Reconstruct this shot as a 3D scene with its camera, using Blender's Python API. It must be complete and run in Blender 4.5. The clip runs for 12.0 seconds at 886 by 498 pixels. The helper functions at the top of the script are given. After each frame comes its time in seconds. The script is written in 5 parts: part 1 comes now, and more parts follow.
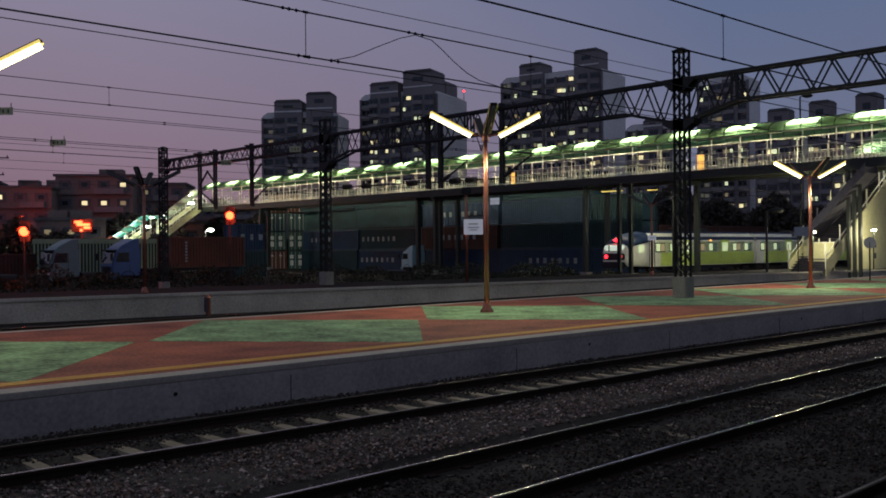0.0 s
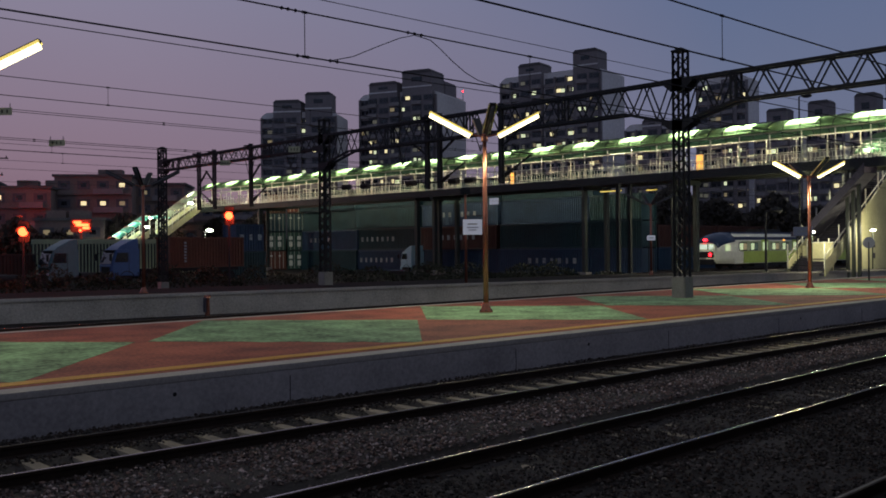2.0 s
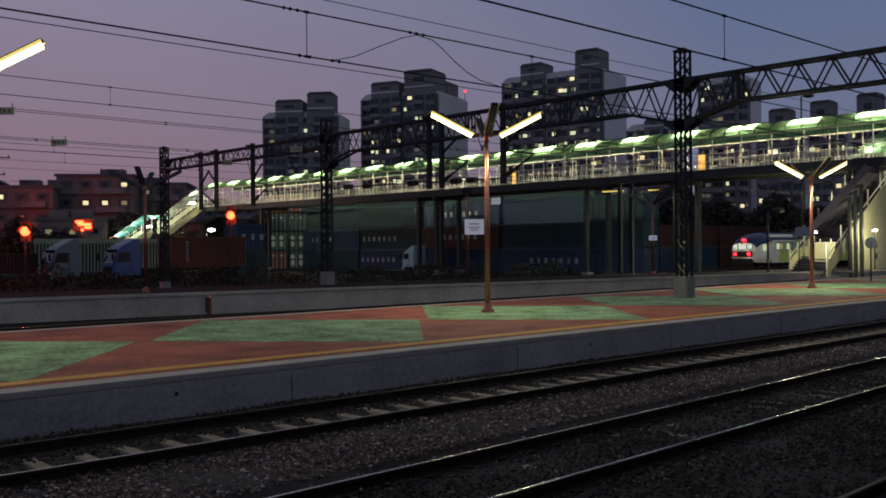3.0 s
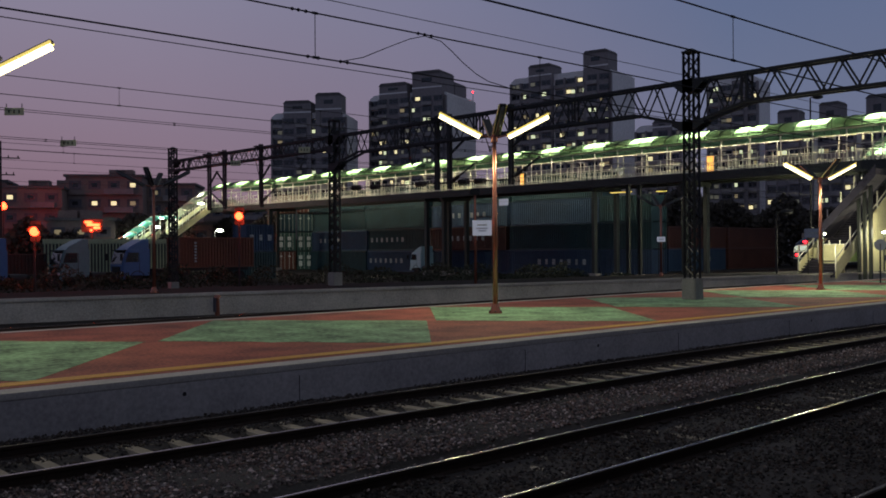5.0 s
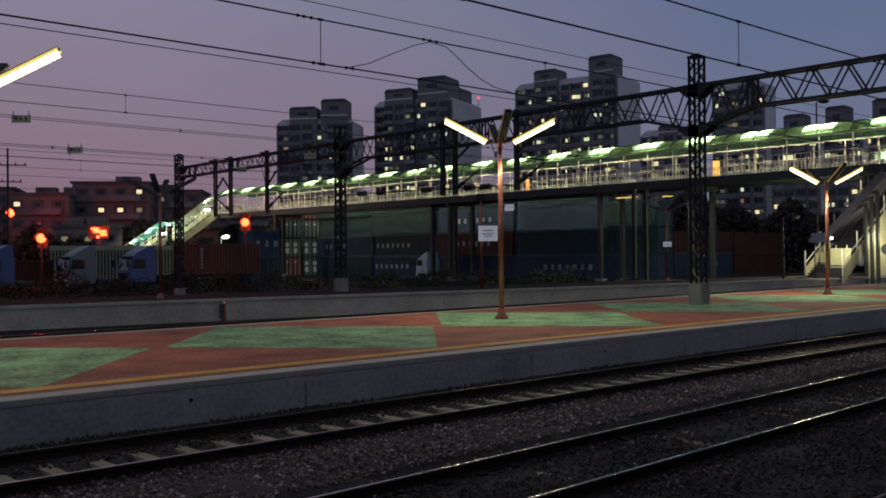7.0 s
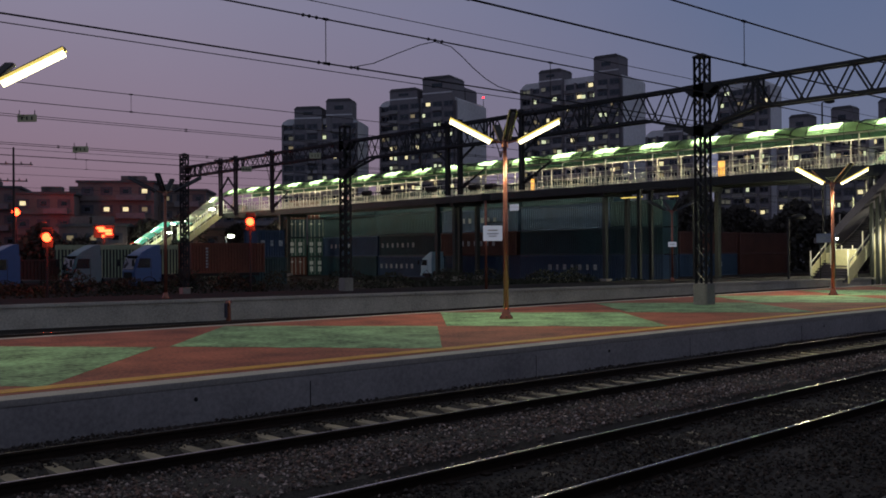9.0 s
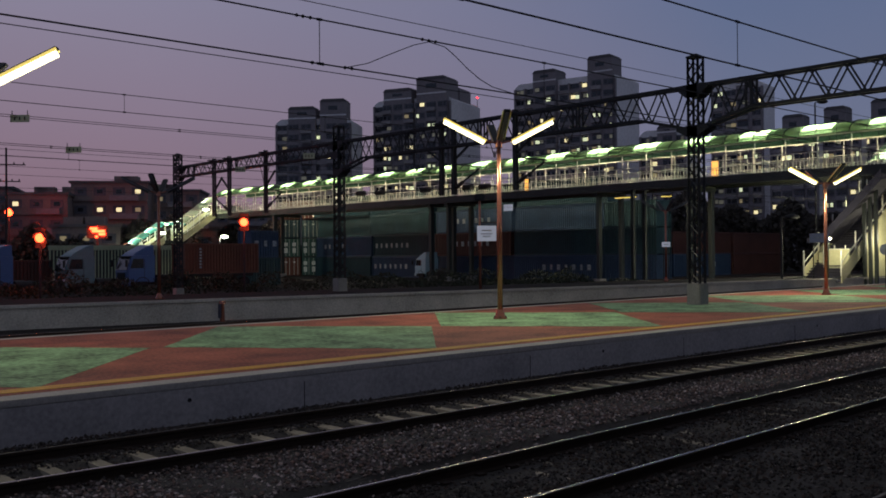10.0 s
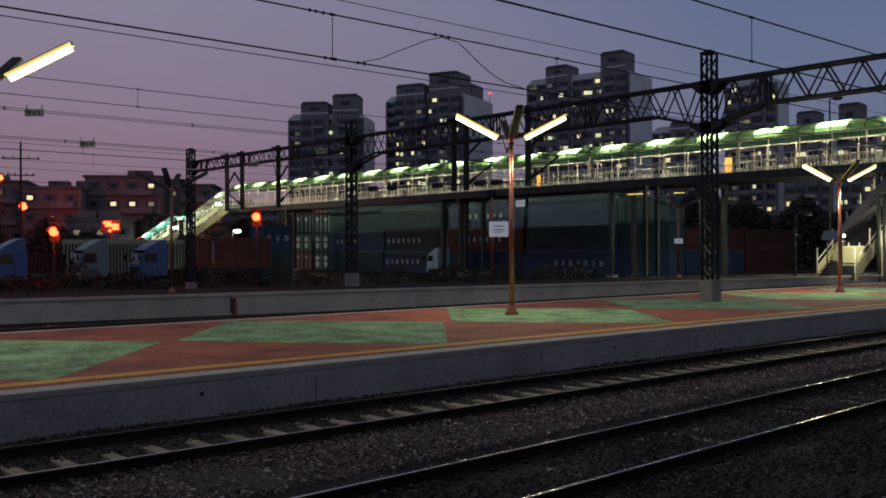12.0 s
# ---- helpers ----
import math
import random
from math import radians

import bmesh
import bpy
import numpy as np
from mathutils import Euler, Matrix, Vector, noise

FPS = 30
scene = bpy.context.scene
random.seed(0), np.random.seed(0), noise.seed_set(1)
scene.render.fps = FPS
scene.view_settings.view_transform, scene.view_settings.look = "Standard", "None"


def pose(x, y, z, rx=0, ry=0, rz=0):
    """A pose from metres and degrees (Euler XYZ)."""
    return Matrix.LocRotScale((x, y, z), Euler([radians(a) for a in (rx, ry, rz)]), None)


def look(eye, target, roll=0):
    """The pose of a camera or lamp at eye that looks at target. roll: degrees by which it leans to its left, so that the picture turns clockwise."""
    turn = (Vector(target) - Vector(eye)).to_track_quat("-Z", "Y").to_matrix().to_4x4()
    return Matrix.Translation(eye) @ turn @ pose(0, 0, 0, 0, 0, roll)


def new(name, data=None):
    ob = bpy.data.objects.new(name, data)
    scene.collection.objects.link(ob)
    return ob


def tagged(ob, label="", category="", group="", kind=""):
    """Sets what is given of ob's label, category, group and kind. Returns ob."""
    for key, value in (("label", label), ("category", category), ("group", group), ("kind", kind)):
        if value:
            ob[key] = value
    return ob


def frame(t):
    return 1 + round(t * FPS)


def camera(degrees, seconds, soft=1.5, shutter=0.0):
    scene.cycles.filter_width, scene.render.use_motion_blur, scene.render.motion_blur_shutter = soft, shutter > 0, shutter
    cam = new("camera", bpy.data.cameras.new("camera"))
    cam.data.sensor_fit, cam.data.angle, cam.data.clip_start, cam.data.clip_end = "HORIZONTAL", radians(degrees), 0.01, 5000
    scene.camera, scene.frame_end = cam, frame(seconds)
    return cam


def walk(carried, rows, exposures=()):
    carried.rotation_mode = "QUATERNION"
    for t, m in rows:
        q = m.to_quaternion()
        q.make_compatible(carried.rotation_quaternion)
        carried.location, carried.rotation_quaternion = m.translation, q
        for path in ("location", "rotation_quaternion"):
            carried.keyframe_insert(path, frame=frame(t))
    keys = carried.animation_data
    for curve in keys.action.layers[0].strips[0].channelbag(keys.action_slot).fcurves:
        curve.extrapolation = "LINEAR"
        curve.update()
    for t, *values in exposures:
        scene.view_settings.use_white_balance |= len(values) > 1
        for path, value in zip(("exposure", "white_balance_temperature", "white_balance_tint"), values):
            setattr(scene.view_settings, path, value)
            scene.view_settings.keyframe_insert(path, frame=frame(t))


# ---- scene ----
EYE = (0.0, 0.0, 1.776)
# seconds, heading from +X in degrees, pitch, lean
ROWS = [
    (0.0, 46.880, -0.047, -0.517),
    (0.5, 46.794, -0.076, -0.465),
    (1.0, 46.792, -0.124, -0.588),
    (1.5, 46.814, -0.107, -0.464),
    (2.0, 46.831, -0.041, -0.547),
    (2.5, 46.836, -0.019, -0.591),
    (3.0, 46.938, -0.049, -0.490),
    (5.0, 47.403, 0.012, -0.380),
    (5.5, 47.544, 0.124, -0.447),
    (6.0, 47.627, 0.225, -0.579),
    (6.5, 47.664, 0.282, -0.596),
    (7.0, 47.755, 0.353, -0.544),
    (9.0, 48.040, 0.341, -0.444),
    (9.5, 47.801, 0.309, -0.435),
    (10.0, 47.680, 0.351, -0.497),
    (10.5, 47.698, 0.325, -0.418),
    (11.0, 47.866, 0.248, -0.407),
    (11.5, 48.229, 0.141, -0.380),
    (12.0, 48.396, 0.087, -0.231),
]


def aim(heading, pitch):
    a, p = radians(heading), radians(pitch)
    return (EYE[0] + math.cos(a) * math.cos(p), EYE[1] + math.sin(a) * math.cos(p), EYE[2] + math.sin(p))


cam = camera(49.9, 12.0, soft=1.75, shutter=0.5)
walk(cam, [(t, look(EYE, aim(h, p), lean)) for t, h, p, lean in ROWS], exposures=[(0.0, 0.14), (12.0, 0.14)])

# ---- world and light ----
RAIL = -0.47      # top of rail, platform top is 0
BED = -0.66       # ballast
GROUND = -0.95

world = bpy.data.worlds.new("dusk_sky")
scene.world = world
world.use_nodes = True
wn, wl = world.node_tree.nodes, world.node_tree.links
bg = wn["Background"]
tc = wn.new("ShaderNodeTexCoord")
sep = wn.new("ShaderNodeSeparateXYZ")
wl.new(tc.outputs["Generated"], sep.inputs[0])
ramp_w = wn.new("ShaderNodeValToRGB")          # afterglow side, low to high
ramp_c = wn.new("ShaderNodeValToRGB")          # far side of the sky


def stops(ramp, items):
    els = ramp.color_ramp.elements
    while len(els) < len(items):
        els.new(0.5)
    for e, (pos, col) in zip(els, items):
        e.position, e.color = pos, (*col, 1)


stops(ramp_w, [(0.0, (0.175, 0.095, 0.130)), (0.08, (0.222, 0.148, 0.196)), (0.25, (0.232, 0.207, 0.286)), (0.36, (0.235, 0.215, 0.270)), (1.0, (0.132, 0.126, 0.130))])
stops(ramp_c, [(0.0, (0.145, 0.145, 0.190)), (0.10, (0.134, 0.150, 0.230)), (0.25, (0.105, 0.137, 0.240)), (0.36, (0.125, 0.148, 0.225)), (1.0, (0.108, 0.106, 0.112))])
side = wn.new("ShaderNodeVectorMath")
side.operation = "DOT_PRODUCT"
side.inputs[1].default_value = (math.cos(radians(78)), math.sin(radians(78)), 0)
wl.new(tc.outputs["Generated"], side.inputs[0])
span = wn.new("ShaderNodeMapRange")
span.inputs[1].default_value, span.inputs[2].default_value = 0.66, 1.0
wl.new(side.outputs["Value"], span.inputs[0])
mixw = wn.new("ShaderNodeMix")
mixw.data_type = "RGBA"
for r in (ramp_w, ramp_c):
    wl.new(sep.outputs["Z"], r.inputs[0])
wl.new(span.outputs[0], mixw.inputs[0])
wl.new(ramp_c.outputs[0], mixw.inputs[6])
wl.new(ramp_w.outputs[0], mixw.inputs[7])
haze = wn.new("ShaderNodeTexNoise")
haze.inputs["Scale"].default_value, haze.inputs["Detail"].default_value = 2.5, 4
haze_r = wn.new("ShaderNodeMapRange")
haze_r.inputs[3].default_value, haze_r.inputs[4].default_value = 0.9, 1.1
wl.new(tc.outputs["Generated"], haze.inputs[0])
wl.new(haze.outputs[0], haze_r.inputs[0])
mulw = wn.new("ShaderNodeVectorMath")
mulw.operation = "SCALE"
wl.new(mixw.outputs[2], mulw.inputs[0])
wl.new(haze_r.outputs[0], mulw.inputs[3])
wl.new(mulw.outputs[0], bg.inputs[0])
bg.inputs[1].default_value = 1.0

TUBE = (1.0, 0.90, 0.58)


def area_lamp(m, sx, sy, watts, colour):
    data = bpy.data.lights.new("tube_light", "AREA")
    data.shape, data.size, data.size_y, data.energy, data.color = "RECTANGLE", sx, sy, watts, colour
    new("tube_light", data).matrix_world = m


# ---- materials ----
def mat(name, colour, rough=0.7, metal=0.0, vary=0.25, scale=3.0, fine=40.0, bump=0.15, emit=0.0, emit_colour=None, spec=0.4, rnd=0.0):
    m = bpy.data.materials.new(name)
    m.use_nodes = True
    n, l = m.node_tree.nodes, m.node_tree.links
    b = n["Principled BSDF"]
    b.inputs["Roughness"].default_value, b.inputs["Metallic"].default_value = rough, metal
    b.inputs["Specular IOR Level"].default_value = spec
    t = n.new("ShaderNodeTexCoord")
    big, small = n.new("ShaderNodeTexNoise"), n.new("ShaderNodeTexNoise")
    big.inputs["Scale"].default_value, big.inputs["Detail"].default_value = scale, 5
    small.inputs["Scale"].default_value, small.inputs["Detail"].default_value = fine, 3
    add = n.new("ShaderNodeMath")
    add.operation = "ADD"
    for x in (big, small):
        l.new(t.outputs["Object"], x.inputs["Vector"])
    l.new(big.outputs[0], add.inputs[0])
    l.new(small.outputs[0], add.inputs[1])
    mr = n.new("ShaderNodeMapRange")
    mr.inputs[1].default_value, mr.inputs[2].default_value = 0.65, 1.35
    mr.inputs[3].default_value, mr.inputs[4].default_value = 1 - vary, 1 + vary
    l.new(add.outputs[0], mr.inputs[0])
    last = mr.outputs[0]
    if rnd:
        oi = n.new("ShaderNodeObjectInfo")
        rr = n.new("ShaderNodeMapRange")
        rr.inputs[3].default_value, rr.inputs[4].default_value = 1 - rnd, 1 + rnd
        l.new(oi.outputs["Random"], rr.inputs[0])
        mm = n.new("ShaderNodeMath")
        mm.operation = "MULTIPLY"
        l.new(last, mm.inputs[0])
        l.new(rr.outputs[0], mm.inputs[1])
        last = mm.outputs[0]
    sc = n.new("ShaderNodeVectorMath")
    sc.operation = "SCALE"
    sc.inputs[0].default_value = colour
    l.new(last, sc.inputs[3])
    l.new(sc.outputs[0], b.inputs["Base Color"])
    if bump:
        bp = n.new("ShaderNodeBump")
        bp.inputs["Strength"].default_value, bp.inputs["Distance"].default_value = bump, 0.02
        l.new(add.outputs[0], bp.inputs["Height"])
        l.new(bp.outputs[0], b.inputs["Normal"])
    if emit:
        b.inputs["Emission Color"].default_value = (*(emit_colour or colour), 1)
        b.inputs["Emission Strength"].default_value = emit
    return m


def translucent(name, colour, share=0.6, base=None):
    m = mat(name, base or colour, rough=0.35, vary=0.18, scale=0.7, fine=6)
    n, l = m.node_tree.nodes, m.node_tree.links
    out, b = n["Material Output"], n["Principled BSDF"]
    tr = n.new("ShaderNodeBsdfTranslucent")
    tr.inputs[0].default_value = (*colour, 1)
    mx = n.new("ShaderNodeMixShader")
    mx.inputs[0].default_value = share
    l.new(b.outputs[0], mx.inputs[1])
    l.new(tr.outputs[0], mx.inputs[2])
    l.new(mx.outputs[0], out.inputs[0])
    return m


M = {
    "ballast_bed": mat("ballast_bed", (0.058, 0.052, 0.048), 0.95, vary=0.5, scale=1.2, fine=30, bump=0.9),
    "soil": mat("yard_soil", (0.030, 0.028, 0.026), 1.0, vary=0.5, scale=0.15, fine=3, bump=0.5, spec=0.1),
    "red": mat("red_paving", (0.27, 0.075, 0.050), 0.8, vary=0.75, scale=0.8, fine=14, bump=0.3),
    "green": mat("green_paving", (0.17, 0.30, 0.165), 0.8, vary=0.95, scale=1.1, fine=9, bump=0.3),
    "yellow": mat("yellow_tactile", (0.62, 0.33, 0.05), 0.7, vary=0.25, scale=2.0, fine=30),
    "coping": mat("pale_coping", (0.42, 0.40, 0.38), 0.8, vary=0.25, scale=1.2, fine=25),
    "wall": mat("platform_concrete", (0.43, 0.41, 0.42), 0.85, vary=0.28, scale=0.8, fine=18, bump=0.3),
    "wall_old": mat("old_platform_concrete", (0.44, 0.42, 0.385), 0.95, vary=0.35, scale=0.7, fine=14, bump=0.35, spec=0.12),
    "sign_unlit": mat("sign_board_unlit", (0.30, 0.34, 0.42), 0.5, vary=0.12),
    "concrete": mat("concrete", (0.27, 0.26, 0.24), 0.85, vary=0.25, scale=1.5, fine=20, bump=0.3),
    "sleeper": mat("sleeper_concrete", (0.36, 0.31, 0.23), 0.85, vary=0.3, scale=2.5, fine=25, bump=0.3, rnd=0.2),
    "rail_side": mat("rail_rust", (0.035, 0.022, 0.016), 0.8, 0.2, vary=0.35, scale=3, fine=40),
    "rail_dull": mat("rail_dull_steel", (0.14, 0.12, 0.11), 0.5, 0.8, vary=0.2, scale=2, fine=60, bump=0),
    "rail_head": mat("rail_polished", (0.58, 0.54, 0.50), 0.2, 1.0, vary=0.06, scale=2, fine=60, bump=0),
    "pole": mat("lamp_pole_steel", (0.36, 0.145, 0.10), 0.24, 0.6, vary=0.25, scale=2, fine=30, bump=0.05),
    "tube": mat("lit_tube", (1, 0.95, 0.8), 0.4, emit=3.4, emit_colour=(1.0, 0.90, 0.50), bump=0),
    # gold colour stands in for tube light caught by the trough edges
    "trough": mat("gold_lit_trough", (0.62, 0.50, 0.26), 0.35, 0.8, vary=0.15, bump=0),
    # emission imitates the amber halo round lit tubes; undercroft tubes share it
    "reflector": mat("amber_glow", (0.9, 0.8, 0.4), 0.5, emit=0.75, emit_colour=(1.0, 0.74, 0.16), bump=0),
    "tube_far": mat("lit_fixture", (1, 0.95, 0.8), 0.4, emit=30.0, emit_colour=(1.0, 0.93, 0.68), bump=0),
    "fill_tube": mat("fill_strip_glow", (1, 0.95, 0.8), 0.4, emit=160.0, emit_colour=(1.0, 0.86, 0.60), bump=0),
    "tube_stair": mat("lit_stair_fixture", (1, 0.95, 0.8), 0.4, emit=130.0, emit_colour=(0.95, 1.0, 0.78), bump=0),
    "tube_off": mat("unlit_tube", (0.10, 0.10, 0.11), 0.4, vary=0.1),
    "steel_dark": mat("dark_painted_steel", (0.022, 0.024, 0.028), 0.6, 0.3, vary=0.3, scale=2, fine=25),
    "wire": mat("wire_copper_dark", (0.012, 0.012, 0.014), 0.7, 0.2, vary=0.1),
    "insulator": mat("insulator_brown", (0.03, 0.022, 0.02), 0.35, vary=0.1),
    "plate": mat("number_plate", (0.55, 0.54, 0.34), 0.6, vary=0.1),
    "ink": mat("dark_ink", (0.02, 0.02, 0.025), 0.7, vary=0.05),
    "girder": mat("bridge_girder", (0.035, 0.042, 0.040), 0.6, 0.2, vary=0.3, scale=0.5, fine=8),
    "bridge_white": mat("bridge_white_steel", (0.62, 0.62, 0.53), 0.5, vary=0.15, scale=1, fine=12),
    "deck": mat("bridge_deck", (0.30, 0.27, 0.20), 0.8, vary=0.2),
    "roof": translucent("green_roof_sheet", (0.16, 0.28, 0.15), 0.66, (0.030, 0.085, 0.045)),
    "roof_teal": translucent("turquoise_roof_sheet", (0.10, 0.42, 0.36), 0.5),
    "roof_clear": translucent("pale_roof_sheet", (0.34, 0.38, 0.28), 0.5),
    "apartment": mat("apartment_wall", (0.78, 0.77, 0.79), 0.85, vary=0.16, scale=0.06, fine=1.2, bump=0.1),
    "apartment_dark": mat("apartment_band", (0.245, 0.225, 0.24), 0.8, vary=0.2, scale=0.08, fine=1.5, bump=0.1),
    "apartment_mid": mat("apartment_balcony", (0.31, 0.29, 0.30), 0.85, vary=0.25, scale=0.1, fine=1.5, bump=0.1, rnd=0.15),
    "roofing": mat("roof_slab_grey", (0.13, 0.125, 0.13), 0.9, vary=0.2, scale=0.1, fine=1.5),
    "glass_dark": mat("dark_window", (0.012, 0.016, 0.022), 0.15, vary=0.3, scale=0.5, fine=3, bump=0, spec=0.6),
    "lit_warm": mat("lit_window_warm", (0.8, 0.75, 0.5), 0.5, emit=0.85, emit_colour=(1.0, 0.86, 0.46), bump=0),
    "lit_orange": mat("lit_panel_orange", (0.8, 0.5, 0.2), 0.5, emit=1.1, emit_colour=(1.0, 0.50, 0.10), bump=0),
    "lit_cool": mat("lit_window_cool", (0.7, 0.8, 0.6), 0.5, emit=0.62, emit_colour=(0.92, 1.0, 0.60), bump=0),
    "lit_faint": mat("lit_window_faint", (0.3, 0.3, 0.25), 0.5, emit=0.06, emit_colour=(0.9, 0.85, 0.6), bump=0),
    "lit_dim": mat("lit_window_dim", (0.4, 0.35, 0.2), 0.5, emit=0.15, emit_colour=(1.0, 0.78, 0.42), bump=0),
    "brick": mat("lowrise_wall", (0.22, 0.175, 0.165), 0.9, vary=0.2, scale=0.2, fine=3),
    "red_glow": mat("red_signal_lens", (0.8, 0.03, 0.02), 0.3, emit=12.0, emit_colour=(1.0, 0.050, 0.014), bump=0),
    "tail_red": mat("tail_lamp_lens", (0.8, 0.03, 0.05), 0.3, emit=7.0, emit_colour=(1.0, 0.014, 0.022), bump=0),
    "white_glow": mat("white_lamp_lens", (0.9, 0.95, 0.9), 0.3, emit=9.0, emit_colour=(0.9, 1.0, 0.78), bump=0),
    "headlamp": mat("headlamp_lens", (0.9, 0.95, 1.0), 0.3, emit=0.9, emit_colour=(0.85, 1.0, 1.0), bump=0),
    # faint emission added so that the boards read brighter
    "sign_glow": mat("sign_faint_glow", (0.5, 0.5, 0.58), 0.5, vary=0.1, emit=0.19, emit_colour=(0.8, 0.85, 1.0)),
    "sign": mat("sign_panel", (0.50, 0.50, 0.58), 0.5, vary=0.12, scale=2),
    "train_white": mat("train_white", (0.86, 0.86, 0.76), 0.35, vary=0.12, scale=0.5, fine=5, bump=0.03),
    "train_green": mat("train_green", (0.52, 0.66, 0.14), 0.35, vary=0.15, scale=0.5, fine=5, bump=0.03),
    "train_blue": mat("train_blue", (0.015, 0.035, 0.10), 0.35, vary=0.15, scale=0.5, fine=5, bump=0.03),
    "train_pale": mat("train_pale_green", (0.50, 0.58, 0.36), 0.35, vary=0.15, scale=0.5, fine=5, bump=0.03),
    "train_glass": mat("train_window_dim", (0.03, 0.05, 0.05), 0.2, vary=0.3, emit=0.05, emit_colour=(0.7, 1.0, 0.7), bump=0),
    "train_lit": mat("train_window_lit", (0.6, 0.7, 0.5), 0.3, emit=0.42, emit_colour=(0.82, 1.0, 0.55), bump=0),
    "train_screen": mat("train_screen_lit", (0.7, 0.8, 0.7), 0.3, emit=0.5, emit_colour=(0.85, 1.0, 0.8), bump=0),
    "rubber": mat("rubber_black", (0.015, 0.015, 0.015), 0.8, vary=0.2),
    "c_orange": mat("container_orange", (0.135, 0.046, 0.028), 0.6, vary=0.25, scale=0.6, fine=6),
    "c_teal": mat("container_teal", (0.016, 0.050, 0.062), 0.6, vary=0.3, scale=0.6, fine=6),
    "c_blue": mat("container_blue", (0.028, 0.060, 0.115), 0.6, vary=0.3, scale=0.6, fine=6),
    "c_maroon": mat("container_maroon", (0.075, 0.028, 0.022), 0.6, vary=0.3, scale=0.6, fine=6),
    "placard": mat("placard_pale", (0.80, 0.82, 0.74), 0.4, vary=0.15, scale=3),
    "c_green": mat("container_green", (0.05, 0.11, 0.085), 0.6, vary=0.3, scale=0.6, fine=6),
    "c_ink": mat("container_lettering", (0.30, 0.34, 0.36), 0.6, vary=0.4, scale=1.5, fine=6),
    "truck_blue": mat("truck_blue", (0.035, 0.115, 0.30), 0.35, vary=0.12, bump=0.03),
    "truck_white": mat("truck_white", (0.36, 0.58, 0.64), 0.4, vary=0.1, bump=0.03),
    "balcony_dark": mat("balcony_glazing", (0.10, 0.10, 0.12), 0.5, vary=0.3, scale=0.1, fine=0.8, bump=0),
    "truck_pale": mat("truck_pale_blue", (0.09, 0.20, 0.24), 0.4, vary=0.12, bump=0.03),
    "fence": mat("corrugated_fence", (0.34, 0.38, 0.24), 0.6, vary=0.2, scale=0.4, fine=5),
    "tree_leaf": mat("tree_leaf", (0.058, 0.050, 0.044), 0.8, vary=0.4, scale=0.3, fine=2),
    "leaf": mat("hedge_leaf", (0.020, 0.030, 0.016), 0.7, vary=0.4, scale=1.5, fine=8),
    "stair_wall": mat("stair_panel", (0.52, 0.50, 0.30), 0.6, vary=0.15, scale=0.6, fine=6),
    "asphalt": mat("dark_asphalt", (0.022, 0.021, 0.021), 1.0, vary=0.35, scale=0.4, fine=8, spec=0.08),
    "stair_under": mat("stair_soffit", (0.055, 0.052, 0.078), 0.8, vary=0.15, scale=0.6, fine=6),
}


# ---- small builders ----
def box(bm, c, s, turn=None):
    m = Matrix.Translation(c)
    if turn is not None:
        m = m @ turn
    bmesh.ops.create_cube(bm, size=1, matrix=m @ Matrix.Diagonal((*s, 1)))


def bar(bm, a, b, w, h=None):
    a, b = Vector(a), Vector(b)
    d = b - a
    q = d.to_track_quat("Z", "Y").to_matrix().to_4x4()
    bmesh.ops.create_cube(bm, size=1, matrix=Matrix.Translation((a + b) / 2) @ q @ Matrix.Diagonal((w, h or w, d.length, 1)))


def rod(bm, a, b, r0, r1=None, n=10):
    a, b = Vector(a), Vector(b)
    d = b - a
    q = d.to_track_quat("Z", "Y").to_matrix().to_4x4()
    bmesh.ops.create_cone(bm, cap_ends=True, segments=n, radius1=r0, radius2=r0 if r1 is None else r1, depth=d.length, matrix=Matrix.Translation((a + b) / 2) @ q)


def mesh(name, bm, material, smooth=False):
    me = bpy.data.meshes.new(name)
    bm.to_mesh(me)
    bm.free()
    me.materials.append(M[material])
    if smooth:
        for p in me.polygons:
            p.use_smooth = True
    return me


def part(name, bm, material, parent=None, label="", smooth=False):
    ob = new(name, bm if isinstance(bm, bpy.types.Mesh) else mesh(name, bm, material, smooth))
    ob.parent = parent
    if label:
        tagged(ob, label)
    return ob


def piece(name, me, parent, m):
    ob = new(name, me)
    ob.parent = parent
    ob.matrix_basis = m
    return ob


def one_box(name, c, s, material, parent=None, label="", bevel=0.0):
    bm = bmesh.new()
    box(bm, c, s)
    if bevel:
        bmesh.ops.bevel(bm, geom=bm.edges[:], offset=bevel, segments=2, affect="EDGES")
    return part(name, bm, material, parent, label)


def thing(name, m, label, category, group="", kind=""):
    ob = new(name)
    ob.empty_display_size = 0.3
    ob.matrix_basis = m
    return tagged(ob, label, category, group, kind)


def prism(bm, outline, y0, y1, axis="y"):
    """Extrudes a closed outline of (x, z) pairs between y0 and y1."""
    put = (lambda u, v, w: (u, w, v)) if axis == "y" else (lambda u, v, w: (w, u, v))
    a = [bm.verts.new(put(u, v, y0)) for u, v in outline]
    b = [bm.verts.new(put(u, v, y1)) for u, v in outline]
    n = len(a)
    bm.faces.new(a)
    bm.faces.new(b[::-1])
    for i in range(n):
        bm.faces.new((a[i], b[i], b[(i + 1) % n], a[(i + 1) % n]))
    bmesh.ops.recalc_face_normals(bm, faces=bm.faces[:])

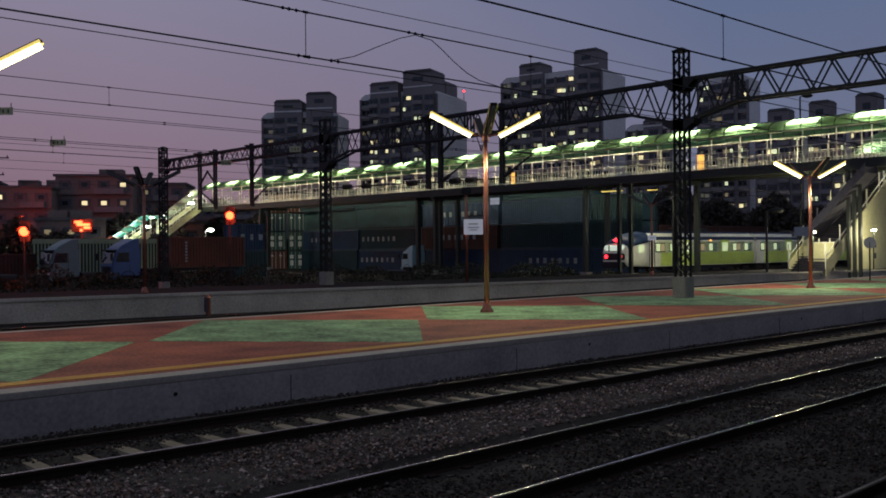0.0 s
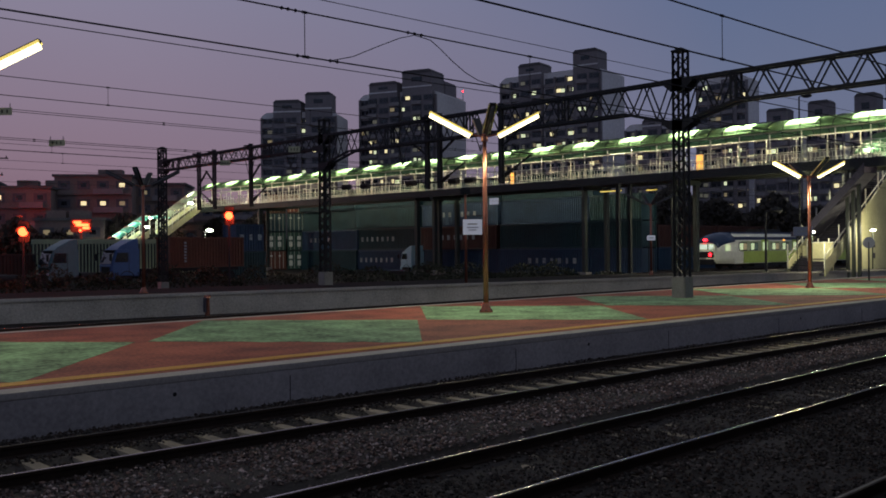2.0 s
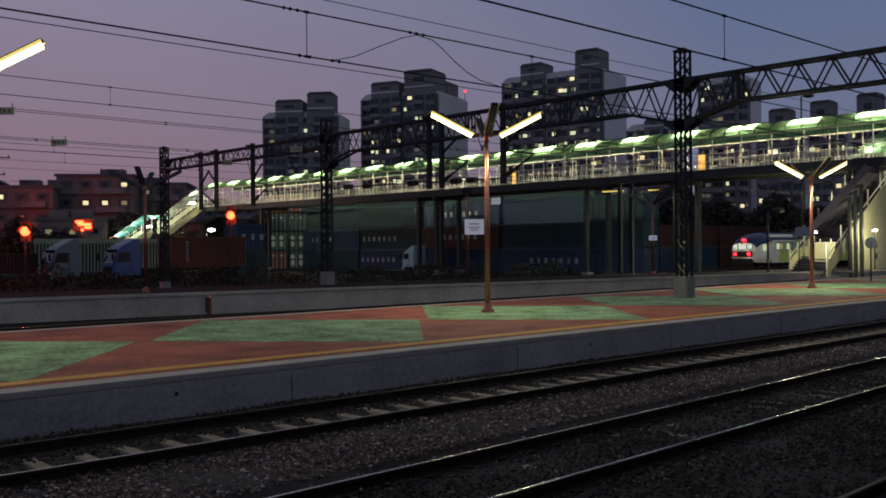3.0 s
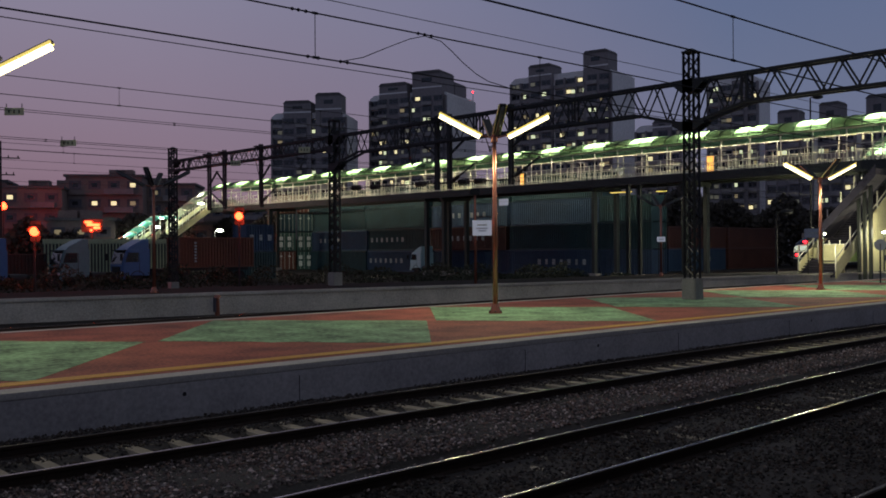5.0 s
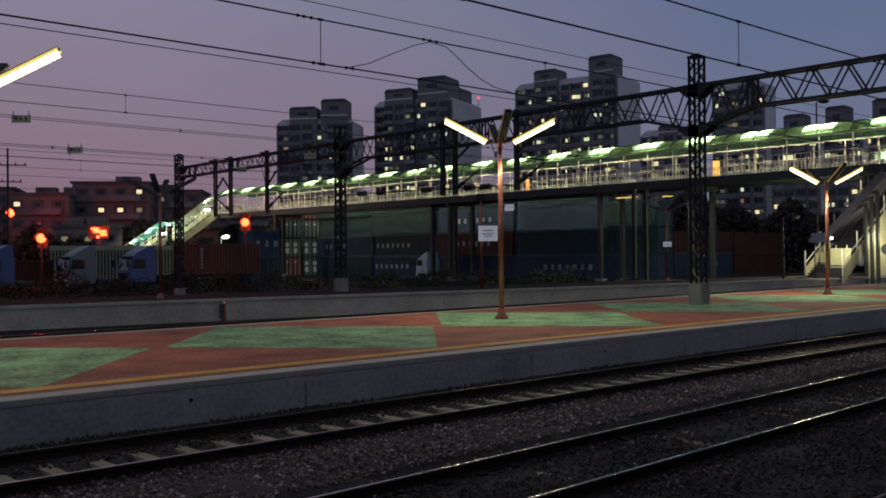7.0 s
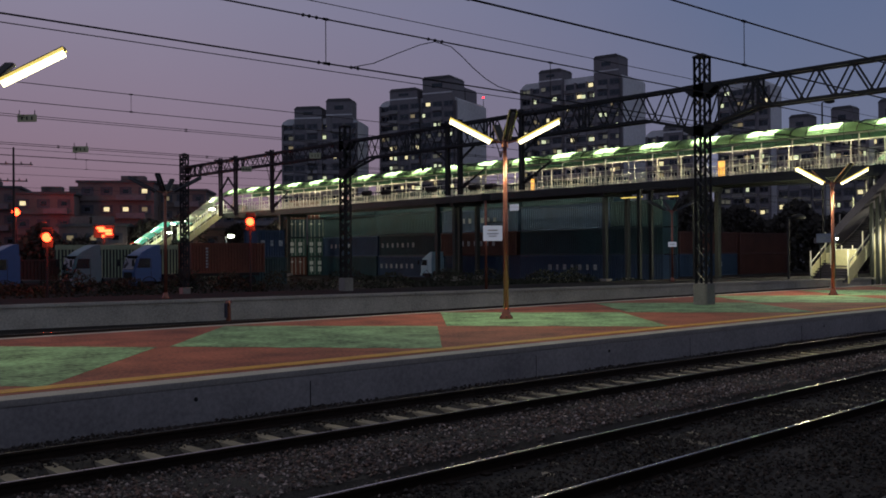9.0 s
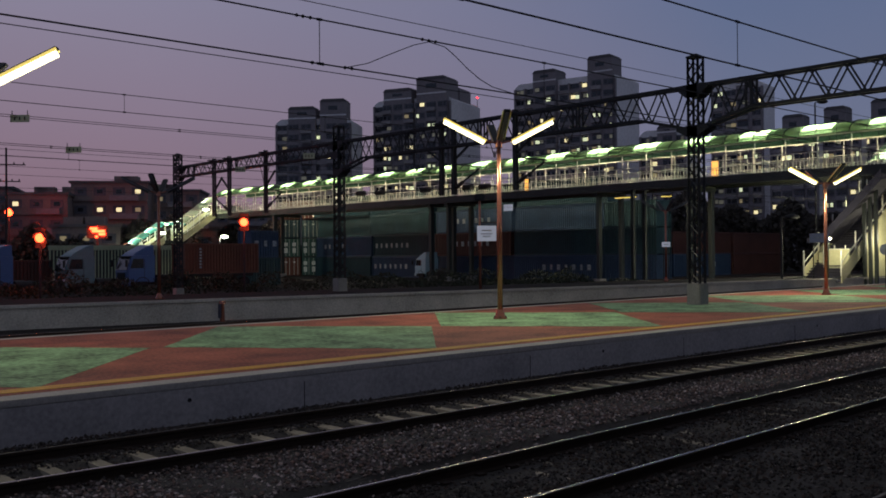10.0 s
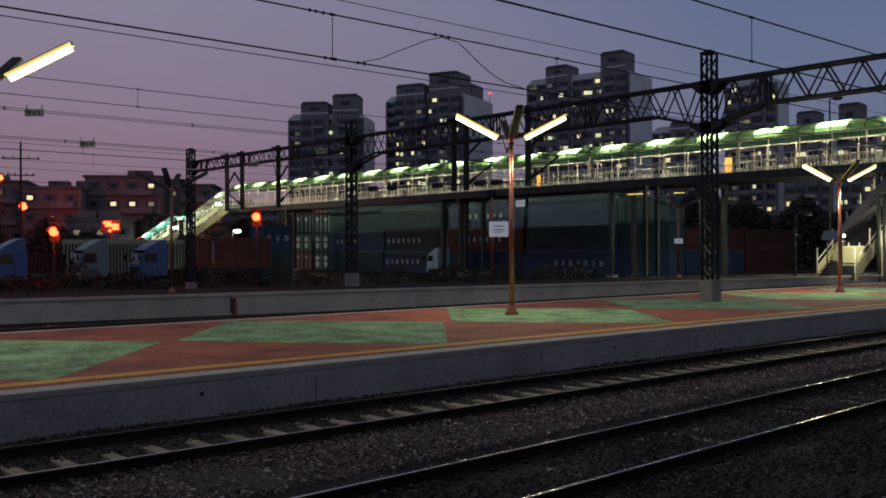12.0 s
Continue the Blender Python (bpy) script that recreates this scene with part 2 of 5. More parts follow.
# ---- ground, platforms, tracks ----
def ground():
    bm = bmesh.new()
    bmesh.ops.create_grid(bm, x_segments=60, y_segments=60, size=2500)
    for v in bm.verts:
        v.co.z = GROUND
    tagged(part("ground", bm, "soil"), "dark bare soil of the rail yard at dusk", "ground", kind="structure")


EDGE, BACK = 12.464, 22.27
X0, X1 = -30.0, 150.0


def platform_island():
    plat = thing("platform_floor", pose(0, 0, 0), "island platform with red and green paving and pale kerb", "platform", kind="structure")
    cx, L = (X0 + X1) / 2, X1 - X0
    one_box("platform_body", (cx, (EDGE + BACK) / 2, -0.56), (L, BACK - EDGE - 0.006, 0.93), "wall", plat, "grey concrete platform side wall")
    one_box("red_paving", (cx, (EDGE + BACK) / 2 + 0.055, -0.035), (L, BACK - EDGE - 0.81, 0.07), "red", plat, "worn red paving")
    one_box("edge_coping", (cx, EDGE + 0.225, -0.045), (L, 0.45, 0.094), "coping", plat, "pale concrete coping", bevel=0.012)
    one_box("back_coping", (cx, BACK - 0.17, -0.05), (L, 0.34, 0.104), "coping", plat, "pale concrete coping", bevel=0.012)
    one_box("yellow_line", (cx, EDGE + 0.86, 0.003), (L, 0.34, 0.008), "yellow", plat, "yellow tactile strip")
    rnd = random.Random(4)
    for k in range(-3, 15):
        c = 12.35 + 7.38 * k
        bm = bmesh.new()
        pts = [(c - 3.8, 17.6), (c - 0.32, 13.42), (c + 3.36, 17.7), (c - 0.25, 21.8)]
        ring = []
        for i, (ax, ay) in enumerate(pts):
            bx, by = pts[(i + 1) % 4]
            for s in range(14):
                f = s / 14
                j = 0.05 * rnd.uniform(-1, 1) if s else 0
                ring.append((ax + (bx - ax) * f + j, ay + (by - ay) * f + j))
        low = [bm.verts.new((x, y, -0.01)) for x, y in ring]
        top = [bm.verts.new((x, y, 0.005)) for x, y in ring]
        bm.faces.new(top)
        for i in range(len(ring)):
            j = (i + 1) % len(ring)
            bm.faces.new((low[i], low[j], top[j], top[i]))
        bmesh.ops.recalc_face_normals(bm, faces=bm.faces[:])
        part("green_diamond", bm, "green", plat, "faded green paving diamond")
    # cast joints and drain holes in the side wall
    for k in range(30):
        one_box("wall_joint", (-2.0 + 5.2 * k, EDGE + 0.001, -0.6), (0.012, 0.006, 0.84), "ink", plat)
    for k in range(12):
        bm = bmesh.new()
        rod(bm, (6.45 + 9.4 * k, EDGE - 0.001, -0.26), (6.45 + 9.4 * k, EDGE + 0.06, -0.26), 0.032, n=12)
        part("drain_hole", bm, "ink", plat, "dark drain hole")


def far_edge(x):
    return 39.85 - 0.172 * x


def platform_far():
    plat = thing("platform_far_floor", pose(0, 0, 0), "low grey concrete platform beyond the tracks", "platform", kind="structure")
    for name, material, z0, z1, a, b in (("platform_body", "wall_old", -1.0, -0.12, 0.1, 6.0), ("coping", "wall_old", -0.12, 0.0, 0.0, 0.30), ("paving", "asphalt", -0.12, -0.01, 0.31, 6.1)):
        bm = bmesh.new()
        xs = (-20, 90)
        lo = [bm.verts.new((x, far_edge(x) + d, z0)) for x, d in ((xs[0], a), (xs[1], a), (xs[1], b), (xs[0], b))]
        hi = [bm.verts.new((v.co.x, v.co.y, z1)) for v in lo]
        bm.faces.new(hi)
        bm.faces.new(lo[::-1])
        for i in range(4):
            bm.faces.new((lo[i], lo[(i + 1) % 4], hi[(i + 1) % 4], hi[i]))
        bmesh.ops.recalc_face_normals(bm, faces=bm.faces[:])
        part(name, bm, material, plat)


def platform_near():
    plat = thing("platform_near_floor", pose(0, 0, 0), "grey concrete platform under the viewpoint", "platform", kind="structure")
    one_box("platform_body", (20, -3.0, -0.5), (90, 7.0, 1.0), "concrete", plat)
    # Unseen canopy added overhead to darken the near ballast.
    roof = thing("unseen_canopy", pose(0, 0, 0), "unseen grey canopy added to shade the near tracks", "canopy", kind="structure")
    one_box("shading_roof", (20, -2.6, 4.7), (90, 7.4, 0.25), "girder", roof)
    for k in range(9):
        one_box("post", (-24 + 11 * k, -2.8, 2.29), (0.25, 0.25, 4.57), "girder", roof)
    # Unseen wall added behind the viewpoint to cut more light.
    tagged(one_box("unseen_wall_south", (20, -6.8, 2.2), (90, 0.3, 4.4), "wall"), "unseen grey wall added behind the viewpoint", "wall", kind="structure")


RAIL_OUT = [(-0.062, -0.152), (0.062, -0.152), (0.062, -0.140), (0.012, -0.122), (0.010, -0.045), (0.036, -0.034), (0.036, -0.004), (-0.036, -0.004), (-0.036, -0.034), (-0.010, -0.045), (-0.012, -0.122), (-0.062, -0.140)]


def track(y, x_from, x_to, turn=0.0, sleepers=True, near=True, dz=0.0, head="rail_head"):
    t = thing("railway_track", pose(0, y, RAIL + dz, 0, 0, turn), "railway track with worn steel rails on concrete sleepers", "railway track", "tracks")
    for side in (-0.7535, 0.7535):
        bm = bmesh.new()
        prism(bm, [(side + u, v) for u, v in RAIL_OUT], x_from, x_to, "x")
        rail = part("rail", bm, "rail_side", t, "rusty steel rail")
        one_box("rail_head", ((x_from + x_to) / 2, side, -0.002), (x_to - x_from, 0.034, 0.005), head, rail, "worn running surface")
    if sleepers:
        bm = bmesh.new()
        prism(bm, [(-0.13, -0.19), (0.13, -0.19), (0.085, 0.0), (-0.085, 0.0)], -1.2, 1.2)
        me = mesh("sleeper", bm, "sleeper")
        bm = bmesh.new()
        box(bm, (0, 0, 0.018), (0.11, 0.09, 0.036))
        clip = mesh("rail_clip", bm, "rail_side")
        n = int((x_to - x_from) / 0.548)
        for i in range(min(n, 150)):
            x = x_from + 0.548 * i + 0.662
            j = random.uniform(-0.02, 0.02)
            s = piece("sleeper", me, t, pose(x, j, -0.155, 0, 0, random.uniform(-0.6, 0.6)))
            if near and x < 22:
                for c in (-0.87, -0.64, 0.64, 0.87):
                    piece("rail_clip", clip, s, pose(0, c, 0))
    return t


def bed_rise(x, y):
    """Crushed stone lies lower between the rails of the outer track and buries the sleeper ends."""
    if abs(y - 10.794) < 0.70:
        return 0.03 if y > 11.1 else -0.03
    if abs(y - 10.794) < 1.5:
        return 0.055
    if abs(y - 6.67 - 0.0375 * x) < 1.25:
        return -0.022
    if abs(y - 2.88 - 0.0175 * x) < 0.70:
        return 0.042
    return 0.06


def ballast():
    """Loose stones over a bumpy bed between the two platforms."""
    bm = bmesh.new()
    nx, ny = 300, 60
    verts = []
    for i in range(nx + 1):
        x = -12 + (95 + 12) * (i / nx) ** 1.5
        row = []
        for j in range(ny + 1):
            y = 0.55 + (EDGE + 0.1 - 0.55) * j / ny
            z = BED + 0.02 * noise.noise((x * 0.9, y * 0.9, 0)) + 0.015 * noise.noise((x * 4, y * 4, 3))
            z += bed_rise(x, y)
            row.append(bm.verts.new((x, y, z)))
        verts.append(row)
    for i in range(nx):
        for j in range(ny):
            bm.faces.new((verts[i][j], verts[i + 1][j], verts[i + 1][j + 1], verts[i][j + 1]))
    tagged(part("ballast_bed", bm, "ballast_bed"), "dark crushed-stone track bed", "ballast", kind="structure")
    rng = np.random.default_rng(7)
    base = np.array([(1, 0, 0), (-1, 0, 0), (0, 1, 0), (0, -1, 0), (0, 0, 1), (0, 0, -1)], float)
    tri = np.array([(0, 2, 4), (2, 1, 4), (1, 3, 4), (3, 0, 4), (2, 0, 5), (1, 2, 5), (3, 1, 5), (0, 3, 5)])
    pts = []
    n = 175000
    x = -1 + 36 * rng.random(n) ** 1.7
    y = 1.0 + (EDGE - 1.0) * rng.random(n)
    keep = np.ones(n, bool)
    for c, k in ((10.794, 0.0), (6.67, 0.0375), (2.88, 0.0175)):
        keep &= np.abs(np.abs(y - c - k * x) - 0.7535) > 0.09
    x, y = x[keep], y[keep]
    n = len(x)
    size = rng.uniform(0.012, 0.031, n)
    on = np.array([bed_rise(u, v) for u, v in zip(x, y)])
    z = BED + 0.012 + on + rng.uniform(-0.02, 0.02, n) + 0.02 * np.sin(x * 1.7 + y) * np.cos(y * 2.1)
    v = base[None] * size[:, None, None] * rng.uniform(0.6, 1.3, (n, 6, 1))
    v += rng.normal(0, 0.005, (n, 6, 3))
    v[:, :, 2] *= 0.75
    a = rng.uniform(0, 6.283, n)
    ca, sa = np.cos(a)[:, None], np.sin(a)[:, None]
    vx, vy = v[:, :, 0] * ca - v[:, :, 1] * sa, v[:, :, 0] * sa + v[:, :, 1] * ca
    v = np.stack([vx + x[:, None], vy + y[:, None], v[:, :, 2] + z[:, None]], 2).reshape(-1, 3)
    # paler stone between the outer tracks; elsewhere the shade is put into darker stone
    v, pale_zone = v.reshape(-1, 6, 3), (y > 7.6 + 0.04 * x + rng.normal(0, 0.15, n)) & (y < 9.8 + rng.normal(0, 0.2, n))
    for name, pick, material, label in (("ballast_stones", pale_zone, "stone_loose", "loose grey-brown crushed ballast stones"), ("old_ballast_stones", ~pale_zone, "stone_shaded", "crushed ballast stones darkened in colour for shade")):
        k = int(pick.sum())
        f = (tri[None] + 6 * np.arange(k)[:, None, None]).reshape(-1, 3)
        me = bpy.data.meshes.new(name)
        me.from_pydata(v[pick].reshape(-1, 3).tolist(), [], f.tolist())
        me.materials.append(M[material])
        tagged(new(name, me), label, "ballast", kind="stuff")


def loose_stone_material(name, colour):
    m = mat(name, colour, 0.85, vary=0.35, scale=1.0, fine=15, bump=0.2)
    n, l = m.node_tree.nodes, m.node_tree.links
    geo, ramp, mul = n.new("ShaderNodeNewGeometry"), n.new("ShaderNodeValToRGB"), n.new("ShaderNodeVectorMath")
    stops(ramp, [(0.0, (0.25, 0.23, 0.22)), (0.35, (0.75, 0.70, 0.72)), (0.62, (1.25, 0.92, 0.75)), (0.85, (1.15, 1.25, 1.25)), (1.0, (3.2, 3.0, 2.9))])
    mul.operation = "MULTIPLY"
    b = n["Principled BSDF"]
    src = b.inputs["Base Color"].links[0].from_socket
    l.new(geo.outputs["Random Per Island"], ramp.inputs[0])
    l.new(src, mul.inputs[0])
    l.new(ramp.outputs[0], mul.inputs[1])
    l.new(mul.outputs[0], b.inputs["Base Color"])
    return m


# ---- platform lamps ----
def platform_lamp(x, y, lit, watts=90.0, z=0.0, label="", height=4.87):
    t = thing("platform_lamp", pose(x, y, z), label or ("brown steel platform lamp with two lit tubes" if lit else "unlit four-armed platform lamp on a steel pole"), "street lamp", "platform lamps")
    bm = bmesh.new()
    rod(bm, (0, 0, 0.2), (0, 0, height - 0.05), 0.076, 0.056, 16)
    part("pole", bm, "pole", t, "shiny brown steel pole", True)
    bm = bmesh.new()
    rod(bm, (0, 0, 0), (0, 0, 0.05), 0.19, 0.19, 16)
    rod(bm, (0, 0, 0.05), (0, 0, 0.26), 0.155, 0.08, 16)
    part("base", bm, "pole", t, "flared base plate")
    for k in range(4):
        a = radians(45 + 90 * k)
        bm = bmesh.new()
        rod(bm, (0.15 * math.cos(a), 0.15 * math.sin(a), 0.05), (0.15 * math.cos(a), 0.15 * math.sin(a), 0.085), 0.022, n=6)
        part("bolt", bm, "steel_dark", t)
    bm = bmesh.new()
    rod(bm, (0, 0, height - 0.08), (0, 0, height + 0.12), 0.10, 0.08, 14)
    part("hub", bm, "pole", t)
    for k in range(4):
        a = radians(-37 + 90 * k)
        d = Vector((math.cos(a), math.sin(a), 0))
        inner = d * 0.40 + Vector((0, 0, height + 0.08))
        outer = d * 1.50 + Vector((0, 0, height + 0.65))
        along = (outer - inner).normalized()
        up = along.cross(d.cross(Vector((0, 0, 1)))).normalized()
        if up.z < 0:
            up = -up
        bm = bmesh.new()
        rod(bm, (0, 0, height + 0.03), inner + up * 0.05, 0.025, n=8)
        arm = part("arm", bm, "pole", t)
        bm = bmesh.new()
        bar(bm, inner - along * 0.04 + up * 0.075, outer + along * 0.05 + up * 0.075, 0.18, 0.06)
        bmesh.ops.bevel(bm, geom=bm.edges[:], offset=0.012, segments=2, affect="EDGES")
        part("housing", bm, "steel_dark", arm, "dark lamp housing")
        bm = bmesh.new()
        across = along.cross(up)
        for s in (-1, 1):
            bar(bm, inner - along * 0.03 + across * s * 0.10 + up * 0.05, outer + along * 0.04 + across * s * 0.10 + up * 0.05, 0.03, 0.05)
        # edges carry the tubes' halo: amber glow by lit tubes, gold on other arms
        part("reflector", bm, "reflector" if lit and k in (0, 2) else "trough" if lit else "tube_off", arm, "trough edge with the tube's amber halo as glow" if lit and k in (0, 2) else "plain trough edge, tinted gold on lit lamps")
        bm = bmesh.new()
        # lit tubes are drawn thicker to take in their bloom
        rod(bm, inner, outer, 0.078 if lit and k in (0, 2) else 0.05, n=14)
        glowing = lit and k in (0, 2)
        part("tube", bm, "tube" if glowing else "tube_off", arm, "glowing white tube" if glowing else "unlit tube", True)
        if glowing:
            c = (inner + outer) / 2 - up * 0.10
            z = up
            xv = along
            yv = z.cross(xv)
            m = Matrix((xv, yv, z)).transposed().to_4x4()
            m.translation = Vector((x, y, t.location.z)) + c
            area_lamp(m, 1.15, 0.10, watts, TUBE)
    return t


# ---- lattice masts, gantry and wires ----
GX = 28.47


def mast(y, foot, top, plinth):
    t = thing("lattice_mast", pose(GX, y, foot), "dark steel lattice mast of the overhead line", "mast", "overhead line masts")
    h, w = top - foot, 0.195
    bm = bmesh.new()
    box(bm, (0, 0, plinth / 2 - 0.1), (0.54, 0.54, plinth + 0.2))
    bmesh.ops.bevel(bm, geom=bm.edges[:], offset=0.03, segments=2, affect="EDGES")
    part("plinth", bm, "concrete", t, "grey concrete plinth")
    for sx in (-1, 1):
        for sy in (-1, 1):
            bm = bmesh.new()
            box(bm, (sx * w, sy * w, (h + plinth) / 2 - 0.02), (0.09, 0.012, h - plinth))
            box(bm, (sx * (w + 0.04 * -sx * sx), sy * w, (h + plinth) / 2 - 0.02), (0.012, 0.09, h - plinth))
            part("corner_post", bm, "steel_dark", t)
    step = 0.40
    n = int((h - plinth - 0.1) / step)
    bm = bmesh.new()
    bar(bm, (-w, 0, 0), (w, 0, step), 0.012, 0.085)
    brace_a = mesh("brace", bm, "steel_dark")
    bm = bmesh.new()
    bar(bm, (0, -w, 0), (0, w, step), 0.085, 0.012)
    brace_b = mesh("brace", bm, "steel_dark")
    for i in range(n):
        z = plinth + 0.05 + i * step
        flip = 180 if i % 2 else 0
        for s in (-w, w):
            piece("brace", brace_a, t, pose(0, s, z, 0, 0, flip))
            piece("brace", brace_b, t, pose(s, 0, z, 0, 0, flip))
    bm = bmesh.new()
    box(bm, (0, 0, h - 0.01), (0.47, 0.47, 0.06))
    r = bmesh.ops.create_cone(bm, cap_ends=True, segments=4, radius1=0.31, radius2=0.09, depth=0.10, matrix=Matrix.Translation((0, 0, h + 0.06)) @ pose(0, 0, 0, 0, 0, 45))
    part("cap", bm, "steel_dark", t)
    return t


def gantry(ya, yb, z_top=7.53, depth=1.0, haunch=0.55):
    t = thing("gantry_beam", pose(GX, 0, 0), "dark lattice gantry beam spanning the tracks", "gantry", "gantry beams")
    w = 0.19
    span_l = yb - ya
    # bottom boom drops lower at both masts
    def low(y):
        e = min(y - ya, yb - y)
        return z_top - depth - haunch * max(0.0, 1 - e / 2.2)
    for sx in (-w, w):
        bm = bmesh.new()
        box(bm, (sx, (ya + yb) / 2, z_top - 0.05), (0.09, span_l - 0.5, 0.10))
        part("top_boom", bm, "steel_dark", t)
        bm = bmesh.new()
        ys = [ya + 0.25, ya + 2.2, yb - 2.2, yb - 0.25]
        for a, b in zip(ys, ys[1:]):
            bar(bm, (sx, a, low(a)), (sx, b, low(b)), 0.09, 0.10)
        part("bottom_boom", bm, "steel_dark", t)
        n = max(4, round((span_l - 0.6) / 0.55))
        for i in range(n):
            a = ya + 0.3 + (span_l - 0.6) * i / n
            b = ya + 0.3 + (span_l - 0.6) * (i + 1) / n
            p, q = ((a, z_top - 0.05), (b, low(b))) if i % 2 == 0 else ((a, low(a)), (b, z_top - 0.05))
            bm = bmesh.new()
            bar(bm, (sx, *p), (sx, *q), 0.014, 0.06)
            part("brace", bm, "steel_dark", t)
    n = max(4, round(span_l / 2.2))
    for i in range(n):
        y = ya + 0.6 + (span_l - 1.2) * i / (n - 1)
        bm = bmesh.new()
        bar(bm, (-w, y, z_top - 0.05), (w, y, z_top - 0.05), 0.06, 0.06)
        bar(bm, (-w, y, low(y)), (w, y, low(y)), 0.06, 0.06)
        part("cross_tie", bm, "steel_dark", t)
    # bolted splices with paired uprights, and gusset plates at the masts
    for k in range(1, int(span_l / 5.2) + 1):
        y = ya + 5.2 * k
        if y > yb - 1.5:
            break
        for sx in (-w, w):
            bm = bmesh.new()
            for d in (-0.09, 0.09):
                box(bm, (sx, y + d, (z_top + low(y)) / 2), (0.05, 0.07, z_top - low(y)))
            part("splice", bm, "steel_dark", t)
    for y, d in ((ya, 1), (yb, -1)):
        for sx in (-w - 0.05, w + 0.05):
            for z, g in ((z_top - 0.08, 0.36), (z_top - depth - haunch + 0.05, 0.26)):
                bm = bmesh.new()
                prism(bm, [(y - d * 0.2, z + 0.10), (y + d * 0.62, z + 0.08), (y + d * 0.62, z - 0.05), (y + d * 0.24, z - g), (y - d * 0.2, z - g)], sx - 0.008, sx + 0.008, "x")
                part("gusset", bm, "steel_dark", t, "dark steel gusset plate")
    return t


def hanger(y, bottom, flip=1, arm=True):
    t = thing("gantry_hanger", pose(GX, y, 0), "dark steel drop post hanging from the gantry", "drop post", "drop posts")
    for sx in (-0.075, 0.075):
        bm = bmesh.new()
        box(bm, (sx, 0, (7.7 + bottom) / 2), (0.06, 0.15, 7.7 - bottom))
        part("post", bm, "steel_dark", t)
    bm = bmesh.new()
    bar(bm, (0, 0, bottom + 1.5), (0, flip * 0.95, 6.5), 0.08, 0.08)
    part("stay", bm, "steel_dark", t)
    bm = bmesh.new()
    box(bm, (0, 0, 7.56), (0.74, 0.34, 0.06))
    part("clamp", bm, "steel_dark", t)
    if arm:
        bm = bmesh.new()
        bar(bm, (0, 0, bottom + 0.25), (0, flip * 1.6, bottom + 1.05), 0.06)
        rod(bm, (0, 0, bottom + 1.35), (0, flip * 1.7, bottom + 1.1), 0.03)
        a = part("cantilever", bm, "steel_dark", t)
        bm = bmesh.new()
        for i in range(5):
            f = 0.12 + 0.05 * i
            rod(bm, (0, flip * 1.6 * f, bottom + 0.25 + 0.8 * f), (0, flip * 1.6 * (f + 0.02), bottom + 0.25 + 0.8 * (f + 0.02)), 0.09, n=10)
        part("insulator", bm, "insulator", a, "ribbed brown insulator")
    return t


def wire(points, r, label="thin dark overhead wire"):
    cu = bpy.data.curves.new("overhead_wire", "CURVE")
    cu.dimensions, cu.bevel_depth, cu.bevel_resolution = "3D", r, 1
    sp = cu.splines.new("POLY")
    sp.points.add(len(points) - 1)
    for p, c in zip(sp.points, points):
        p.co = (*c, 1)
    cu.materials.append(M["wire"])
    return tagged(new("overhead_wire", cu), label, "overhead wire", "overhead wires")


def contact_line(y, zc, zm, droppers, r=0.010, x_from=-25, x_to=140, slack=0.0):
    """A contact wire, its carrying wire with a little sag, and the droppers between them."""
    top = wire([(x, y, zm + slack * ((x - GX) / 40) ** 2) for x in range(x_from, x_to + 1, 5)], r)
    low = wire([(x_from, y, zc), (x_to, y, zc)], r)
    for x in droppers:
        bm = bmesh.new()
        rod(bm, (x, y, zc), (x, y, zm + slack * ((x - GX) / 40) ** 2), 0.006, n=6)
        for z in (zc, zm):
            rod(bm, (x - 0.04, y, z), (x + 0.04, y, z), 0.02, n=6)
        part("dropper", bm, "wire", top)
    return top


def clamps(t, y, z, xs):
    for x in xs:
        bm = bmesh.new()
        bmesh.ops.create_icosphere(bm, subdivisions=1, radius=0.028, matrix=Matrix.Translation((x, y, z)))
        part("clamp", bm, "wire", t)


def wires():
    main = contact_line(10.8, 4.42, 5.03, [2.6, 7.57, 12.2, 17.4, 23, 29, 36], 0.011)
    wire([(-25, 10.75, 4.30), (140, 10.75, 4.36)], 0.006)
    contact_line(6.8, 4.30, 4.89, [6.45, 11.6, 17.0, 23, 30], 0.011)
    # jumper looping from the carrying wire down to the contact wire on both sides
    knots = [(8.00, 4.42), (8.40, 4.53), (8.84, 4.73), (9.28, 4.92), (9.58, 5.01), (9.91, 4.98), (10.12, 4.87), (10.38, 4.71), (10.66, 4.57), (10.94, 4.48), (11.47, 4.42)]
    pts = [(x, 10.8, z) for x, z in knots]
    wire(pts, 0.007, "looping jumper wire between two overhead wires")
    clamps(main, 10.8, 4.42, [7.45, 7.62, 8.0, 8.12])
    clamps(main, 10.8, 5.03, [9.45, 9.58, 9.72, 7.3, 7.42, 7.2])
    wire([(-25, 18.3, 7.66), (140, 18.3, 7.66)], 0.010)
    contact_line(24.0, 5.58, 6.04, [4, 10.62, 17, 24, 31], 0.010)
    contact_line(28.0, 5.77, 5.83, [8.5, 14.2, 20, 27, 34], 0.009)
    contact_line(33.0, 5.54, 5.60, [12.0, 17.6, 26], 0.010)
    contact_line(38.0, 5.71, 5.95, [14.5, 22], 0.009)
    contact_line(42.0, 5.68, 6.1, [16.5, 23, 30], 0.009)
    wire([(-25, 46, 5.66), (140, 46, 5.66)], 0.009)
    wire([(-25, 48, 5.2), (140, 48, 5.2)], 0.009)


